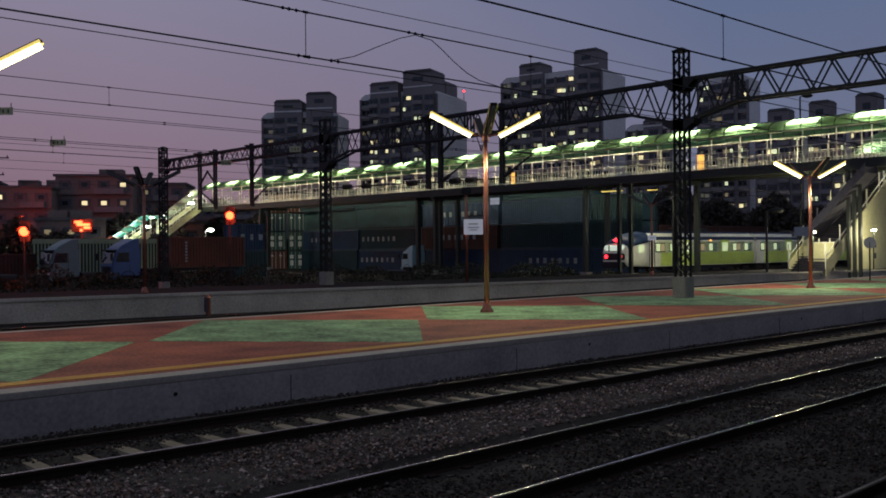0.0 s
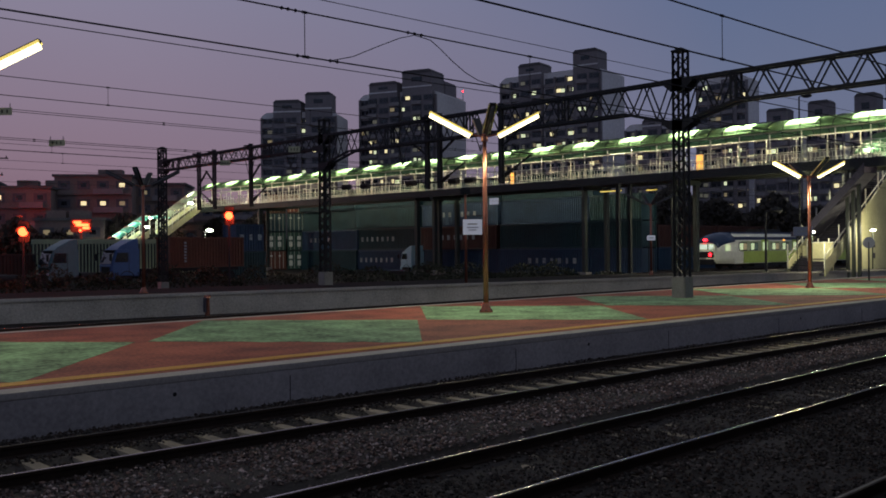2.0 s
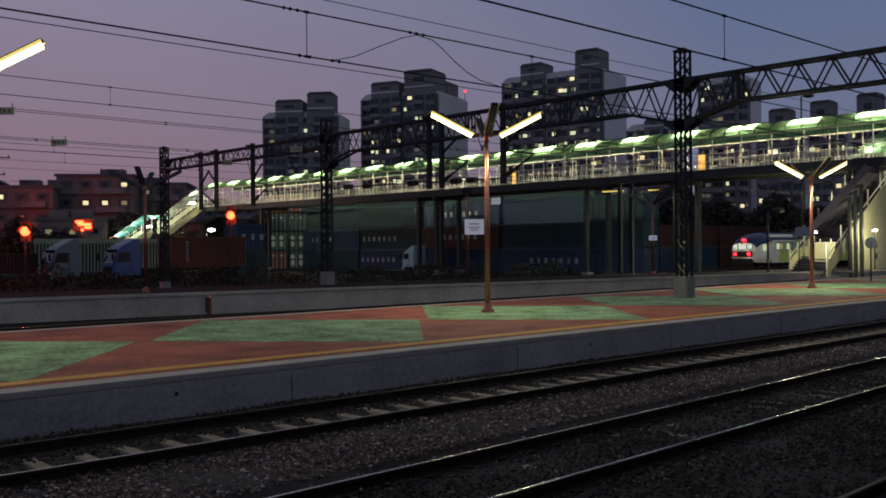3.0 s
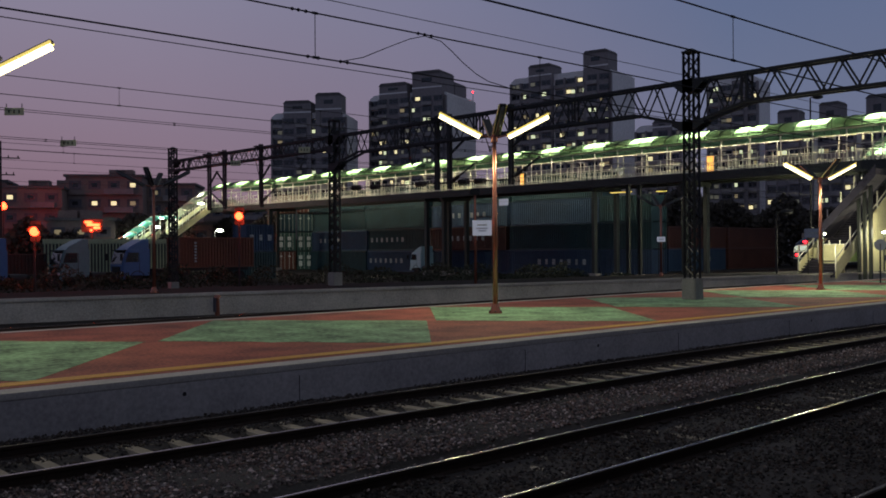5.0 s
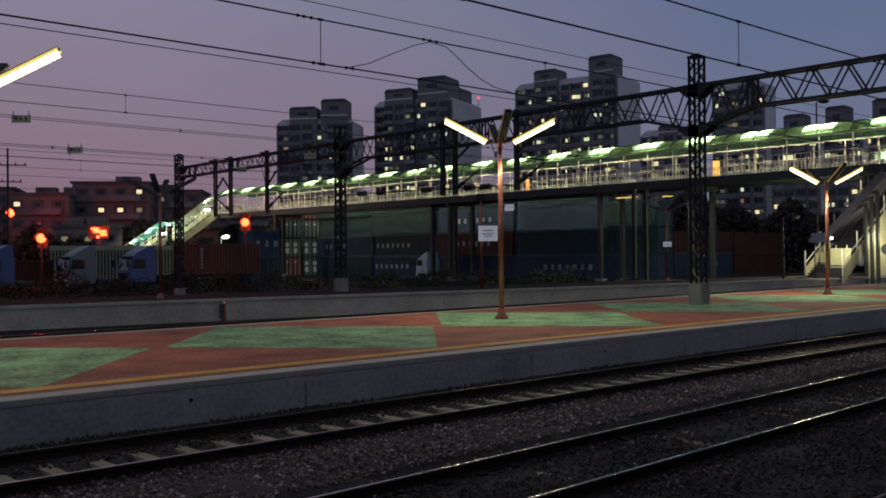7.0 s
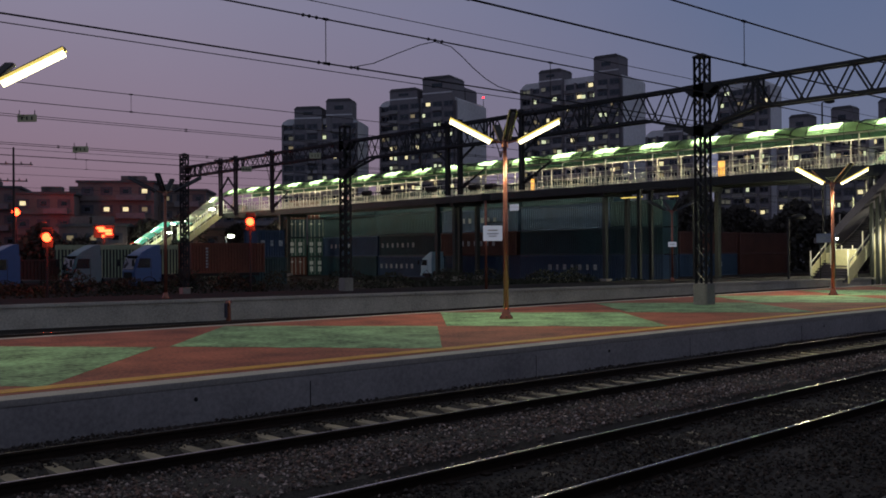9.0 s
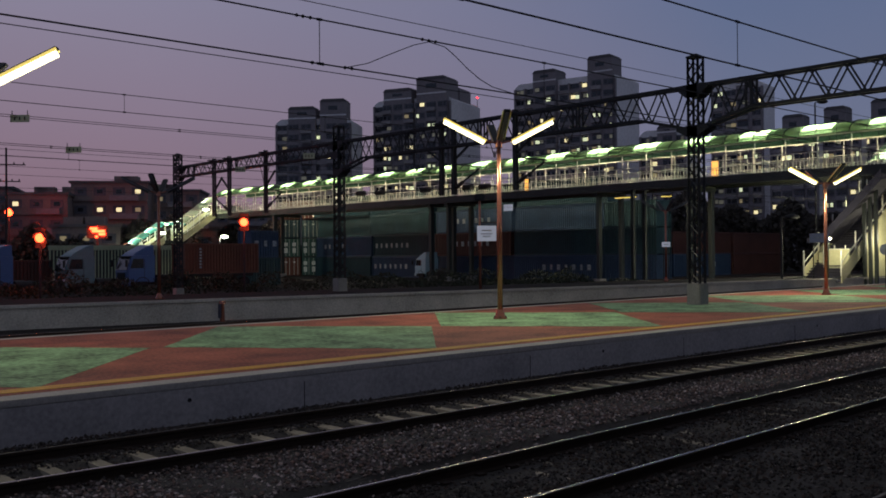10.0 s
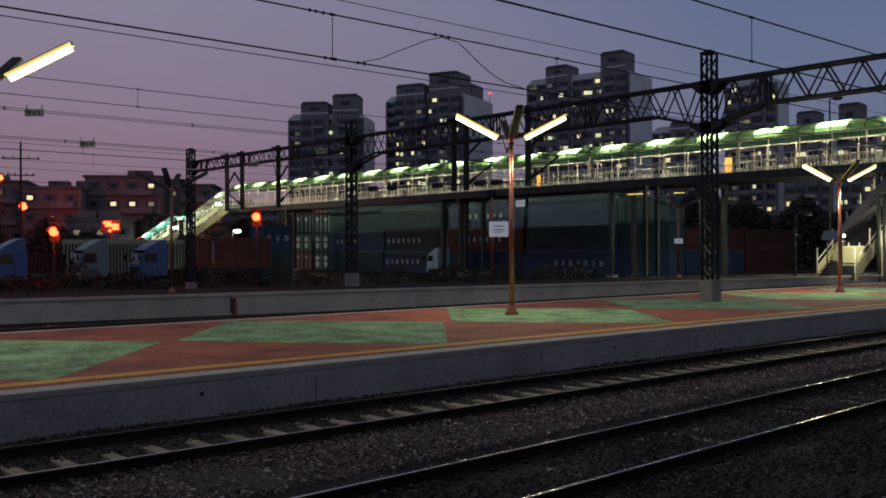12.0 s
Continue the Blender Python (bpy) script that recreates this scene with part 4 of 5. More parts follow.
def tractor(x, y, rz, material, label, trailer=None, lights="sign", scale=1.0):
    t = thing("truck", pose(x, y, GROUND, 0, 0, rz), label, "truck", "trucks")
    bm = bmesh.new()
    prism(bm, [(-1.2, 0.7), (-1.27, 1.65), (-0.92, 2.75), (-0.75, 2.95), (1.1, 2.95), (1.1, 0.7)], -1.2, 1.2)
    bmesh.ops.bevel(bm, geom=bm.edges[:], offset=0.07, segments=2, affect="EDGES")
    cab = part("cab", bm, material, t, "painted steel cab")
    bm = bmesh.new()
    prism(bm, [(-0.70, 2.93), (-0.45, 3.15), (0.55, 3.68), (1.05, 3.75), (1.08, 2.93)], -1.05, 1.05)
    bmesh.ops.bevel(bm, geom=bm.edges[:], offset=0.05, segments=2, affect="EDGES")
    part("roof_fairing", bm, material, t, "sloping roof fairing")
    bm = bmesh.new()
    prism(bm, [(-1.285, 1.72), (-0.95, 2.74), (-0.91, 2.73), (-1.24, 1.70)], -1.02, 1.02)
    part("windscreen", bm, "glass_dark", cab, "dark windscreen")
    one_box("visor", (-1.02, 0, 2.80), (0.34, 2.1, 0.10), "rubber", cab, "black sun visor")
    one_box("grille", (-1.27, 0, 1.2), (0.05, 1.5, 0.55), "rubber", cab, "black grille")
    for s in (-1, 1):
        bm = bmesh.new()
        prism(bm, [(-1.02, 1.85), (-0.80, 2.62), (0.10, 2.62), (0.10, 1.85)], s * 1.20 - 0.02, s * 1.20 + 0.02)
        part("side_window", bm, "glass_dark", cab, "dark door window")
        one_box("door_seam", (0.18, s * 1.203, 1.75), (0.03, 0.015, 1.7), "rubber", cab)
        one_box("step", (-0.45, s * 1.18, 0.55), (0.7, 0.2, 0.28), "rubber", cab, "dark entry step")
        arm = one_box("mirror", (-1.45, s * 1.42, 2.25), (0.12, 0.22, 0.55), "rubber", cab, "black wing mirror")
        bm = bmesh.new()
        bar(bm, (-1.1, s * 1.2, 2.62), (-1.45, s * 1.42, 2.5), 0.04)
        part("mirror_arm", bm, "rubber", arm)
        one_box("headlight", (-1.27, s * 0.88, 0.98), (0.06, 0.4, 0.2), lights, cab, "clear headlight")
        bm = bmesh.new()
        for i in range(8):
            a0, a1 = math.pi * i / 8, math.pi * (i + 1) / 8
            bar(bm, (0.62 * math.cos(a0), s * 1.08, 0.5 + 0.62 * math.sin(a0)), (0.62 * math.cos(a1), s * 1.08, 0.5 + 0.62 * math.sin(a1)), 0.32, 0.05)
        part("wheel_arch", bm, "rubber", t, "black wheel arch")
        bm = bmesh.new()
        rod(bm, (1.3, s * 0.85, 0.75), (2.5, s * 0.85, 0.75), 0.32, n=14)
        part("fuel_tank", bm, "steel_dark", t, "dark fuel tank")
    one_box("bumper", (-1.15, 0, 0.62), (0.3, 2.4, 0.4), material, t)
    one_box("chassis", (2.0, 0, 0.85), (6.0, 0.9, 0.3), "rubber", t)
    wheels = [0.0, 3.2, 4.4]
    if trailer:
        one_box("trailer_bed", (trailer / 2 + 1.6, 0, 1.15), (trailer + 0.4, 2.4, 0.24), "rubber", t, "dark trailer frame")
        wheels += [trailer - 0.3, trailer + 1.0]
    bm = bmesh.new()
    rod(bm, (0, -0.15, 0), (0, 0.15, 0), 0.5, n=18)
    wh = mesh("wheel", bm, "rubber")
    bm = bmesh.new()
    rod(bm, (0, -0.17, 0), (0, 0.17, 0), 0.22, n=12)
    hubm = mesh("rim", bm, "steel_dark")
    for wx in wheels:
        for s in (-1.0, 1.0):
            w = piece("wheel", wh, t, pose(wx, s, 0.5))
            piece("rim", hubm, w, pose(0, 0, 0))
    t.scale = (scale, scale, scale)
    return t


def signal(x, y, z, lens=0.28, label="lit red railway signal on a dark post", watts=260.0):
    t = thing("railway_signal", pose(x, y, GROUND, 0, 0, 45 + 90 - 90), label, "railway signal", "red signals")
    h = z - GROUND
    bm = bmesh.new()
    rod(bm, (0, 0, 0), (0, 0, h - 0.4), 0.07, n=10)
    part("post", bm, "steel_dark", t)
    one_box("backboard", (0.08, 0, h), (0.10, 0.7, 1.3), "steel_dark", t, bevel=0.04)
    # sphere is oversized so that the lens takes in the lamp's bloom
    bm = bmesh.new()
    bmesh.ops.create_uvsphere(bm, u_segments=16, v_segments=10, radius=lens)
    bmesh.ops.translate(bm, verts=bm.verts[:], vec=(-0.04, 0, h))
    part("lens", bm, "red_glow", t, "glowing red lens", True)
    bm = bmesh.new()
    for i in range(9):
        a0, a1 = math.pi * i / 9, math.pi * (i + 1) / 9
        r = lens + 0.06
        bar(bm, (-0.15, r * math.cos(a0), h + r * math.sin(a0)), (-0.15, r * math.cos(a1), h + r * math.sin(a1)), 0.3, 0.02)
    part("hood", bm, "steel_dark", t)
    lens_light(x - 0.5, y - 0.5 - lens, z, lens, watts)
    return t


def lens_light(x, y, z, size, watts, colour=(1.0, 0.06, 0.02)):
    data = bpy.data.lights.new("lens_light", "POINT")
    data.energy, data.color, data.shadow_soft_size = watts, colour, size
    new("lens_light", data).location = (x, y, z)


def neon_sign(x, y, z):
    """Three short red neon bars on a dark board, uneven in length."""
    t = thing("neon_sign", pose(x, y, GROUND, 0, 0, -27), "red neon sign glowing on a low building front", "sign")
    one_box("post", (0, 0.15, (z - GROUND) / 2), (0.2, 0.2, z - GROUND), "steel_dark", t)
    one_box("board", (0, 0.05, z - GROUND), (2.6, 0.15, 1.7), "steel_dark", t, bevel=0.03)
    for dx, dz, w in ((-0.45, 0.45, 1.0), (0.15, 0.10, 1.7), (0.6, -0.30, 0.9), (-0.1, -0.62, 0.35)):
        one_box("neon_bar", (dx, -0.1, z - GROUND + dz), (w, 0.16, 0.34), "red_glow", t, "glowing red neon bar", bevel=0.07)
    lens_light(x - 0.5, y - 1.2, z, 0.6, 900.0)


def corrugated_fence(xa, xb, y, z0, z1):
    t = thing("corrugated_fence", pose(0, y, 0), "pale green ribbed metal fence", "fence")
    one_box("sheet", ((xa + xb) / 2, 0.06, (z0 + z1) / 2), (xb - xa, 0.04, z1 - z0), "girder", t)
    one_box("top_rail", ((xa + xb) / 2, 0, z1 + 0.25), (xb - xa, 0.14, 0.5), "fence", t)
    bm = bmesh.new()
    box(bm, (0, 0, (z0 + z1) / 2), (0.14, 0.08, z1 - z0))
    me = mesh("slat", bm, "fence")
    n = int((xb - xa) / 0.36)
    for i in range(n):
        piece("slat", me, t, pose(xa + (i + 0.5) * (xb - xa) / n, 0, 0))


def hedge(xa, ya, xb, yb, h, seed, w=1.2):
    rng = np.random.default_rng(seed)
    L = math.hypot(xb - xa, yb - ya)
    n = int(L * 260)
    f, sx, sz = rng.random(n), rng.normal(0, 0.4, n) * w, rng.random(n)
    hh = h * (0.65 + 0.35 * np.sin(f * L * 1.1 + seed) * np.sin(f * L * 0.43))
    px, py = xa + (xb - xa) * f - (yb - ya) / L * sx, ya + (yb - ya) * f + (xb - xa) / L * sx
    pz = GROUND + hh * sz ** 0.7
    d = rng.normal(0, 1, (n, 2, 3))
    d /= np.linalg.norm(d, axis=2, keepdims=True)
    s = rng.uniform(0.06, 0.14, n)[:, None]
    c = np.stack([px, py, pz], 1)
    v = np.stack([c - d[:, 0] * s, c + d[:, 1] * s * 0.6, c + d[:, 0] * s, c - d[:, 1] * s * 0.6], 1).reshape(-1, 3)
    q = (np.arange(4)[None] + 4 * np.arange(n)[:, None])
    me = bpy.data.meshes.new("hedge")
    me.from_pydata(v.tolist(), [], q.tolist())
    me.materials.append(M["leaf"])
    tagged(new("hedge", me), "dark leafy shrubs along the yard", "hedge", kind="stuff")


def sign_board(x, y):
    t = thing("station_sign", pose(x, y, 0, 0, 0, -43), "pale sign board bracketed from a slim steel pole", "sign")
    bm = bmesh.new()
    rod(bm, (0, 0, 0), (0, 0, 4.6), 0.07, 0.06, 12)
    part("pole", bm, "pole", t, "brown steel pole", True)
    one_box("head", (0, 0, 4.7), (0.5, 0.2, 0.35), "steel_dark", t, "dark speaker box", bevel=0.03)
    one_box("bracket", (0.5, 0, 3.42), (1.1, 0.05, 0.05), "steel_dark", t)
    p = one_box("panel", (0.35, -0.10, 2.85), (0.98, 0.05, 0.78), "sign_glow", t, "pale blue-white panel with faint emission", bevel=0.01)
    for k, (w, z) in enumerate(((0.5, 3.0), (0.6, 2.83), (0.4, 2.7))):
        one_box("print_bar", (0.35, -0.13, z), (w, 0.008, 0.06), "sign" if k else "coping", p)


def lineside_post(x, y, h):
    t = thing("lineside_post", pose(x, y, GROUND), "dark steel post beside the far track", "post", "lineside posts")
    bm = bmesh.new()
    for d in (-0.12, 0.12):
        box(bm, (0, d, h / 2), (0.26, 0.03, h))
    box(bm, (0, 0, h / 2), (0.03, 0.22, h))
    part("column", bm, "girder", t, "dark H-section column")
    one_box("footing", (0, 0, 0.3), (0.7, 0.7, 0.6), "concrete", t, bevel=0.02)
    one_box("head_plate", (0, 0, h + 0.02), (0.5, 0.5, 0.04), "girder", t)


def stub_post(x, y, z):
    t = thing("marker_post", pose(x, y, z), "short rusty marker post beside the track", "post")
    bm = bmesh.new()
    rod(bm, (0, 0, 0), (0, 0, 0.75), 0.11, 0.09, 12)
    rod(bm, (0, 0, 0.75), (0, 0, 0.87), 0.15, 0.13, 12)
    part("body", bm, "pole", t)
    one_box("plate", (-0.15, -0.05, 0.45), (0.06, 0.16, 0.6), "stair_under", t, "weathered plate")


def round_sign(x, y):
    t = thing("round_sign", pose(x, y, 0, 0, 0, 23), "back of a round grey sign on a thin pole", "sign")
    bm = bmesh.new()
    rod(bm, (0, 0, 0), (0, 0, 1.9), 0.035, n=10)
    part("pole", bm, "steel_dark", t)
    bm = bmesh.new()
    rod(bm, (-0.03, 0, 1.85), (0.0, 0, 1.85), 0.28, n=28)
    part("disc", bm, "sign_unlit", t)


def slim_lamp(x, y, z, h, label, head=0.7, glow="steel_dark"):
    t = thing("yard_lamp", pose(x, y, z, 0, 0, -43), label, "street lamp", "yard lamps")
    bm = bmesh.new()
    rod(bm, (0, 0, 0), (0, 0, h), 0.09, 0.06, 10)
    part("pole", bm, "steel_dark", t)
    bm = bmesh.new()
    rod(bm, (0, 0, h), (head * 0.6, 0, h + 0.15), 0.04, n=8)
    arm = part("arm", bm, "steel_dark", t)
    bm = bmesh.new()
    bmesh.ops.create_uvsphere(bm, u_segments=14, v_segments=8, radius=0.35, matrix=Matrix.Translation((head, 0, h + 0.1)) @ Matrix.Diagonal((1.3, 0.8, 0.55, 1)))
    part("head", bm, glow, arm, "", True)


def utility_pole(x, y, h):
    t = thing("utility_pole", pose(x, y, GROUND, 0, 0, -20), "dark concrete utility pole with crossarms", "utility pole")
    bm = bmesh.new()
    rod(bm, (0, 0, 0), (0, 0, h), 0.2, 0.12, 10)
    part("pole", bm, "steel_dark", t)
    for z, w in ((h - 2.2, 4.6), (h - 4.4, 3.4)):
        arm = one_box("crossarm", (0, 0, z), (w, 0.14, 0.14), "steel_dark", t)
        for k in (-0.45, -0.2, 0.2, 0.45):
            bm = bmesh.new()
            rod(bm, (k * w, 0, z + 0.07), (k * w, 0, z + 0.35), 0.09, 0.06, 8)
            part("insulator", bm, "insulator", arm)


def span_insulators():
    """A cross span below the gantry with bulky insulators."""
    t = thing("cross_span", pose(GX, 0, 0), "dark cross-span wire with bulky insulators", "cross span")
    bm = bmesh.new()
    rod(bm, (0, 26.8, 4.62), (0, 39.0, 4.85), 0.02, n=6)
    part("span_wire", bm, "wire", t)
    for y in (37.2, 35.7, 32.4, 29.6, 28.6):
        z = 4.62 + (y - 26.8) * 0.0189
        bm = bmesh.new()
        bmesh.ops.create_uvsphere(bm, u_segments=12, v_segments=8, radius=0.1, matrix=Matrix.Translation((0, y, z)) @ Matrix.Diagonal((1, 3.4, 1.1, 1)))
        for k in range(6):
            rod(bm, (0, y - 0.25 + 0.1 * k, z), (0, y - 0.22 + 0.1 * k, z), 0.13, n=12)
        part("insulator", bm, "insulator", t)


def undercroft_lamp(y, w, z):
    t = thing("undercroft_lamp", pose(BX - 0.1, y, 0), "lit strip lamp hung under the footbridge", "lamp", "undercroft lamps")
    one_box("housing", (0, 0, z + 0.08), (0.2, w, 0.08), "steel_dark", t, bevel=0.01)
    one_box("tube", (0, 0, z), (0.14, w - 0.2, 0.09), "reflector", t, "glowing tube", bevel=0.02)
    for k in (-0.4, 0.4):
        one_box("hanger", (0.1, k * w, (z + DECK - 0.66) / 2 + 0.06), (0.04, 0.04, DECK - 0.66 - z + 0.12), "steel_dark", t)
    data = bpy.data.lights.new("strip_light", "AREA")
    data.shape, data.size, data.size_y, data.energy, data.color = "RECTANGLE", 0.14, w, 90.0, TUBE
    new("strip_light", data).location = (BX - 0.1, y, z - 0.08)


def hung_board(y):
    t = thing("hung_board", pose(BX + 0.15, y, 0), "small pale board hung under the footbridge", "sign")
    one_box("panel", (0, 0, 6.25), (0.05, 1.2, 0.62), "sign_glow", t, bevel=0.01)
    for k in (-0.45, 0.45):
        one_box("rod", (0, k, 6.82), (0.03, 0.03, 0.54), "girder", t)


def platform_board(x, y, z, w, h, label, material="sign_unlit"):
    t = thing("notice_board", pose(x, y, 0, 0, 0, -50), label, "sign", "platform boards")
    one_box("panel", (0, -0.12, z), (w, 0.06, h), material, t, bevel=0.01)
    for k in (-0.3, 0.3):
        one_box("leg", (k * w, -0.06, z / 2), (0.05, 0.05, z), "girder", t)
    one_box("print_bar", (0, -0.155, z), (w * 0.6, 0.008, h * 0.2), "c_ink", t)


def far_trees():
    """Low dark tree line that closes the yard towards the town."""
    rng = np.random.default_rng(21)
    n = 85000
    a = np.radians(rng.uniform(15, 80, n))
    d = rng.uniform(140, 150, n)
    top = 6.5 + 2.2 * np.clip((np.radians(38) - a) / 0.05, 0, 1) + 2.6 * np.sin(a * 41) * np.sin(a * 17 + 1) + 1.0 * np.sin(a * 133)
    z = GROUND + np.maximum(top, 1.5) * rng.random(n) ** 0.75
    c = np.stack([d * np.cos(a), d * np.sin(a), z], 1)
    u = rng.normal(0, 1, (n, 2, 3))
    u /= np.linalg.norm(u, axis=2, keepdims=True)
    s = rng.uniform(0.25, 0.55, n)[:, None]
    v = np.stack([c - u[:, 0] * s, c + u[:, 1] * s * 0.7, c + u[:, 0] * s, c - u[:, 1] * s * 0.7], 1).reshape(-1, 3)
    me = bpy.data.meshes.new("tree_line")
    me.from_pydata(v.tolist(), [], (np.arange(4)[None] + 4 * np.arange(n)[:, None]).tolist())
    me.materials.append(M["tree_leaf"])
    tagged(new("tree_line", me), "dark uneven tree line behind the yard", "trees", kind="stuff")


# ---- train ----
def train_car(t, x0, length, tail):
    car = thing("car", pose(x0, 0, 0), "", "")
    car.parent = t
    prof = [(-1.45, 0.55), (-1.50, 1.2), (-1.50, 2.6), (-1.38, 3.0), (-0.95, 3.36), (0, 3.48), (0.95, 3.36), (1.38, 3.0), (1.50, 2.6), (1.50, 1.2), (1.45, 0.55)]
    start = 3.0 if tail else 0.1
    bm = bmesh.new()
    prism(bm, prof, start, length, "x")
    body = part("body", bm, "train_white", car, "white painted body")
    if tail:
        bm = bmesh.new()
        rings = []
        for x, sy, sz, dz in ((3.0, 1, 1, 0), (1.9, 0.98, 0.93, 0.02), (0.9, 0.92, 0.80, 0.08), (0.25, 0.84, 0.62, 0.16), (0.0, 0.74, 0.50, 0.24)):
            rings.append([bm.verts.new((x, u * sy, 0.55 + dz + (v - 0.55) * sz)) for u, v in prof])
        for a, b in zip(rings, rings[1:]):
            for i in range(len(prof)):
                bm.faces.new((a[i], a[(i + 1) % len(prof)], b[(i + 1) % len(prof)], b[i]))
        bm.faces.new(rings[-1])
        bmesh.ops.recalc_face_normals(bm, faces=bm.faces[:])
        top = bmesh.new()
        lines = [[top.verts.new((v.co.x - 0.01, v.co.y * 1.012, v.co.z + 0.025)) for v in r[2:9]] for r in rings[:4]]
        for a, b in zip(lines, lines[1:]):
            for i in range(6):
                top.faces.new((a[i], a[i + 1], b[i + 1], b[i]))
        bmesh.ops.recalc_face_normals(top, faces=top.faces[:])
        bmesh.ops.solidify(top, geom=top.faces[:], thickness=0.02)
        part("nose_roof", top, "train_blue", car, "dark blue sloping tail roof", True)
        nose = part("nose", bm, "train_white", car, "rounded white tail end", True)
        one_box("screen", (0.10, 0, 2.14), (0.40, 1.9, 0.42), "train_screen", nose, "bright lit windscreen", bevel=0.08)
        for s in (-0.5, 0.42):
            one_box("screen_bar", (-0.11, s, 2.10), (0.04, 0.10, 0.5), "ink", nose, "black screen pillar")
        one_box("apron", (0.10, 0, 0.75), (0.5, 2.2, 0.5), "steel_dark", nose, "dark lower apron", bevel=0.06)
        for s in (-1, 1):
            one_box("cab_window", (1.75, s * 1.43, 2.05), (0.75, 0.10, 0.62), "train_lit", nose, "lit cab side window", bevel=0.03)
        one_box("mask", (0.02, 0, 1.42), (0.25, 2.15, 0.55), "ink", nose, "black lamp band", bevel=0.08)
        for s in (-0.72, 0.72):
            bm = bmesh.new()
            bmesh.ops.create_uvsphere(bm, u_segments=14, v_segments=8, radius=0.16, matrix=Matrix.Translation((-0.10, s, 1.42)) @ Matrix.Diagonal((0.5, 1, 1, 1)))
            part("tail_lamp", bm, "tail_red", nose, "glowing red tail lamp", True)
        bm = bmesh.new()
        bmesh.ops.create_uvsphere(bm, u_segments=14, v_segments=8, radius=0.17, matrix=Matrix.Translation((0.28, 0, 2.78)) @ Matrix.Diagonal((1.0, 1.2, 0.8, 1)))
        part("roof_lamp", bm, "tail_red", nose, "glowing red roof lamp", True)
    one_box("roof_band", (start + (length - start) / 2, 0, 3.36), (length - start - 0.2, 1.9, 0.32), "train_blue", car, "dark blue roof")
    for s in (-1, 1):
        one_box("roof_band", (start + (length - start) / 2, s * 1.28, 2.88), (length - start, 0.34, 0.36), "train_blue", car, "dark blue cantrail")
        one_box("green_band", (start + (length - start) / 2 + 0.7, s * 1.497, 1.15), (length - start - 1.6, 0.04, 1.1), "train_green", car, "green lower band")
        one_box("window_band", (start + (length - start) / 2 + 0.4, s * 1.495, 2.16), (length - start - 1.2, 0.03, 1.0), "train_pale", car, "pale green window band")
        n = 8
        for i in range(n):
            x = start + 1.4 + (length - start - 2.6) * i / (n - 1)
            door = i in (2, 5)
            if door:
                d = one_box("door", (x, s * 1.50, 1.75), (1.3, 0.05, 2.1), "train_green", car, "green sliding door")
                one_box("pane", (x, s * 1.53, 2.15), (0.9, 0.02, 0.8), "train_lit", d)
            else:
                w = one_box("window", (x, s * 1.50, 2.14), (1.45, 0.05, 0.80), "steel_dark", car, bevel=0.02)
                for d, m in ((-0.34, "train_lit"), (0.34, "train_glass" if i % 3 == 1 else "lit_dim" if i % 3 == 0 else "train_lit")):
                    one_box("pane", (x + d, s * 1.53, 2.14), (0.58, 0.02, 0.62), m, w, "lit window pane")
        one_box("side_lamp", (12.3, s * 1.52, 2.74), (0.30, 0.06, 0.16), "lit_orange", car, "glowing orange side lamp", bevel=0.02)
    for bx in (start + 2.0, length - 3.0):
        bm = bmesh.new()
        for dx in (-1.0, 1.0):
            for s in (-0.75, 0.75):
                rod(bm, (bx + dx, s - 0.07, 0.43), (bx + dx, s + 0.07, 0.43), 0.43, n=16)
        box(bm, (bx, 0, 0.5), (2.9, 2.0, 0.3))
        part("bogie", bm, "rubber", car, "black wheel bogie")
    one_box("underframe", (start + (length - start) / 2, 0, 0.5), (length * 0.45, 2.4, 0.5), "steel_dark", car)
    one_box("roof_unit", (length * 0.55, 0, 3.66), (4.0, 1.6, 0.35), "steel_dark", car, "grey roof equipment", bevel=0.05)


def commuter_train():
    t = thing("commuter_train", pose(64, 47.5, RAIL), "white, green and blue commuter train with red tail lamps", "train")
    train_car(t, 0.0, 20.0, True)
    train_car(t, 20.4, 20.0, False)
    train_car(t, 40.8, 20.0, False)
    return t

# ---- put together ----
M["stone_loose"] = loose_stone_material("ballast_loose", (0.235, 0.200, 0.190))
# same stones, darkened in colour where shade lies by viewpoint and wall
M["stone_shaded"] = loose_stone_material("ballast_shaded", (0.070, 0.063, 0.058))
ground()
platform_island()
platform_far()
platform_near()
ballast()
track(10.794, -6.0, 80.0)
track(6.67, -2.0, 66.0, turn=1.95, dz=-0.06)
track(2.88, 2.0, 66.0, turn=1.0, head="rail_dull")
track(24.3, -6, 120, sleepers=False, near=False)
track(28.5, -6, 60, sleepers=False, near=False)
track(47.5, 20, 200, sleepers=False, near=False)

platform_lamp(5.3, 18.45, True, 48.0, height=4.87)
platform_lamp(18.8, 18.33, True, 105.0, height=4.79)
platform_lamp(37.87, 18.29, True, 180.0, height=4.50)
platform_lamp(18.25, 37.9, False, height=4.45)
platform_lamp(49.9, 34.3, False, height=4.3, label="unlit platform lamp with slim branching arms")
slim_lamp(59.0, 31.5, 0.0, 4.0, "slim unlit lamp on the far platform")
sign_board(34.2, 34.75)
lineside_post(60.4, 44.5, 7.6)
lineside_post(61.9, 44.5, 7.6)
stub_post(20.1, 35.9, GROUND)
round_sign(47.1, 19.74)

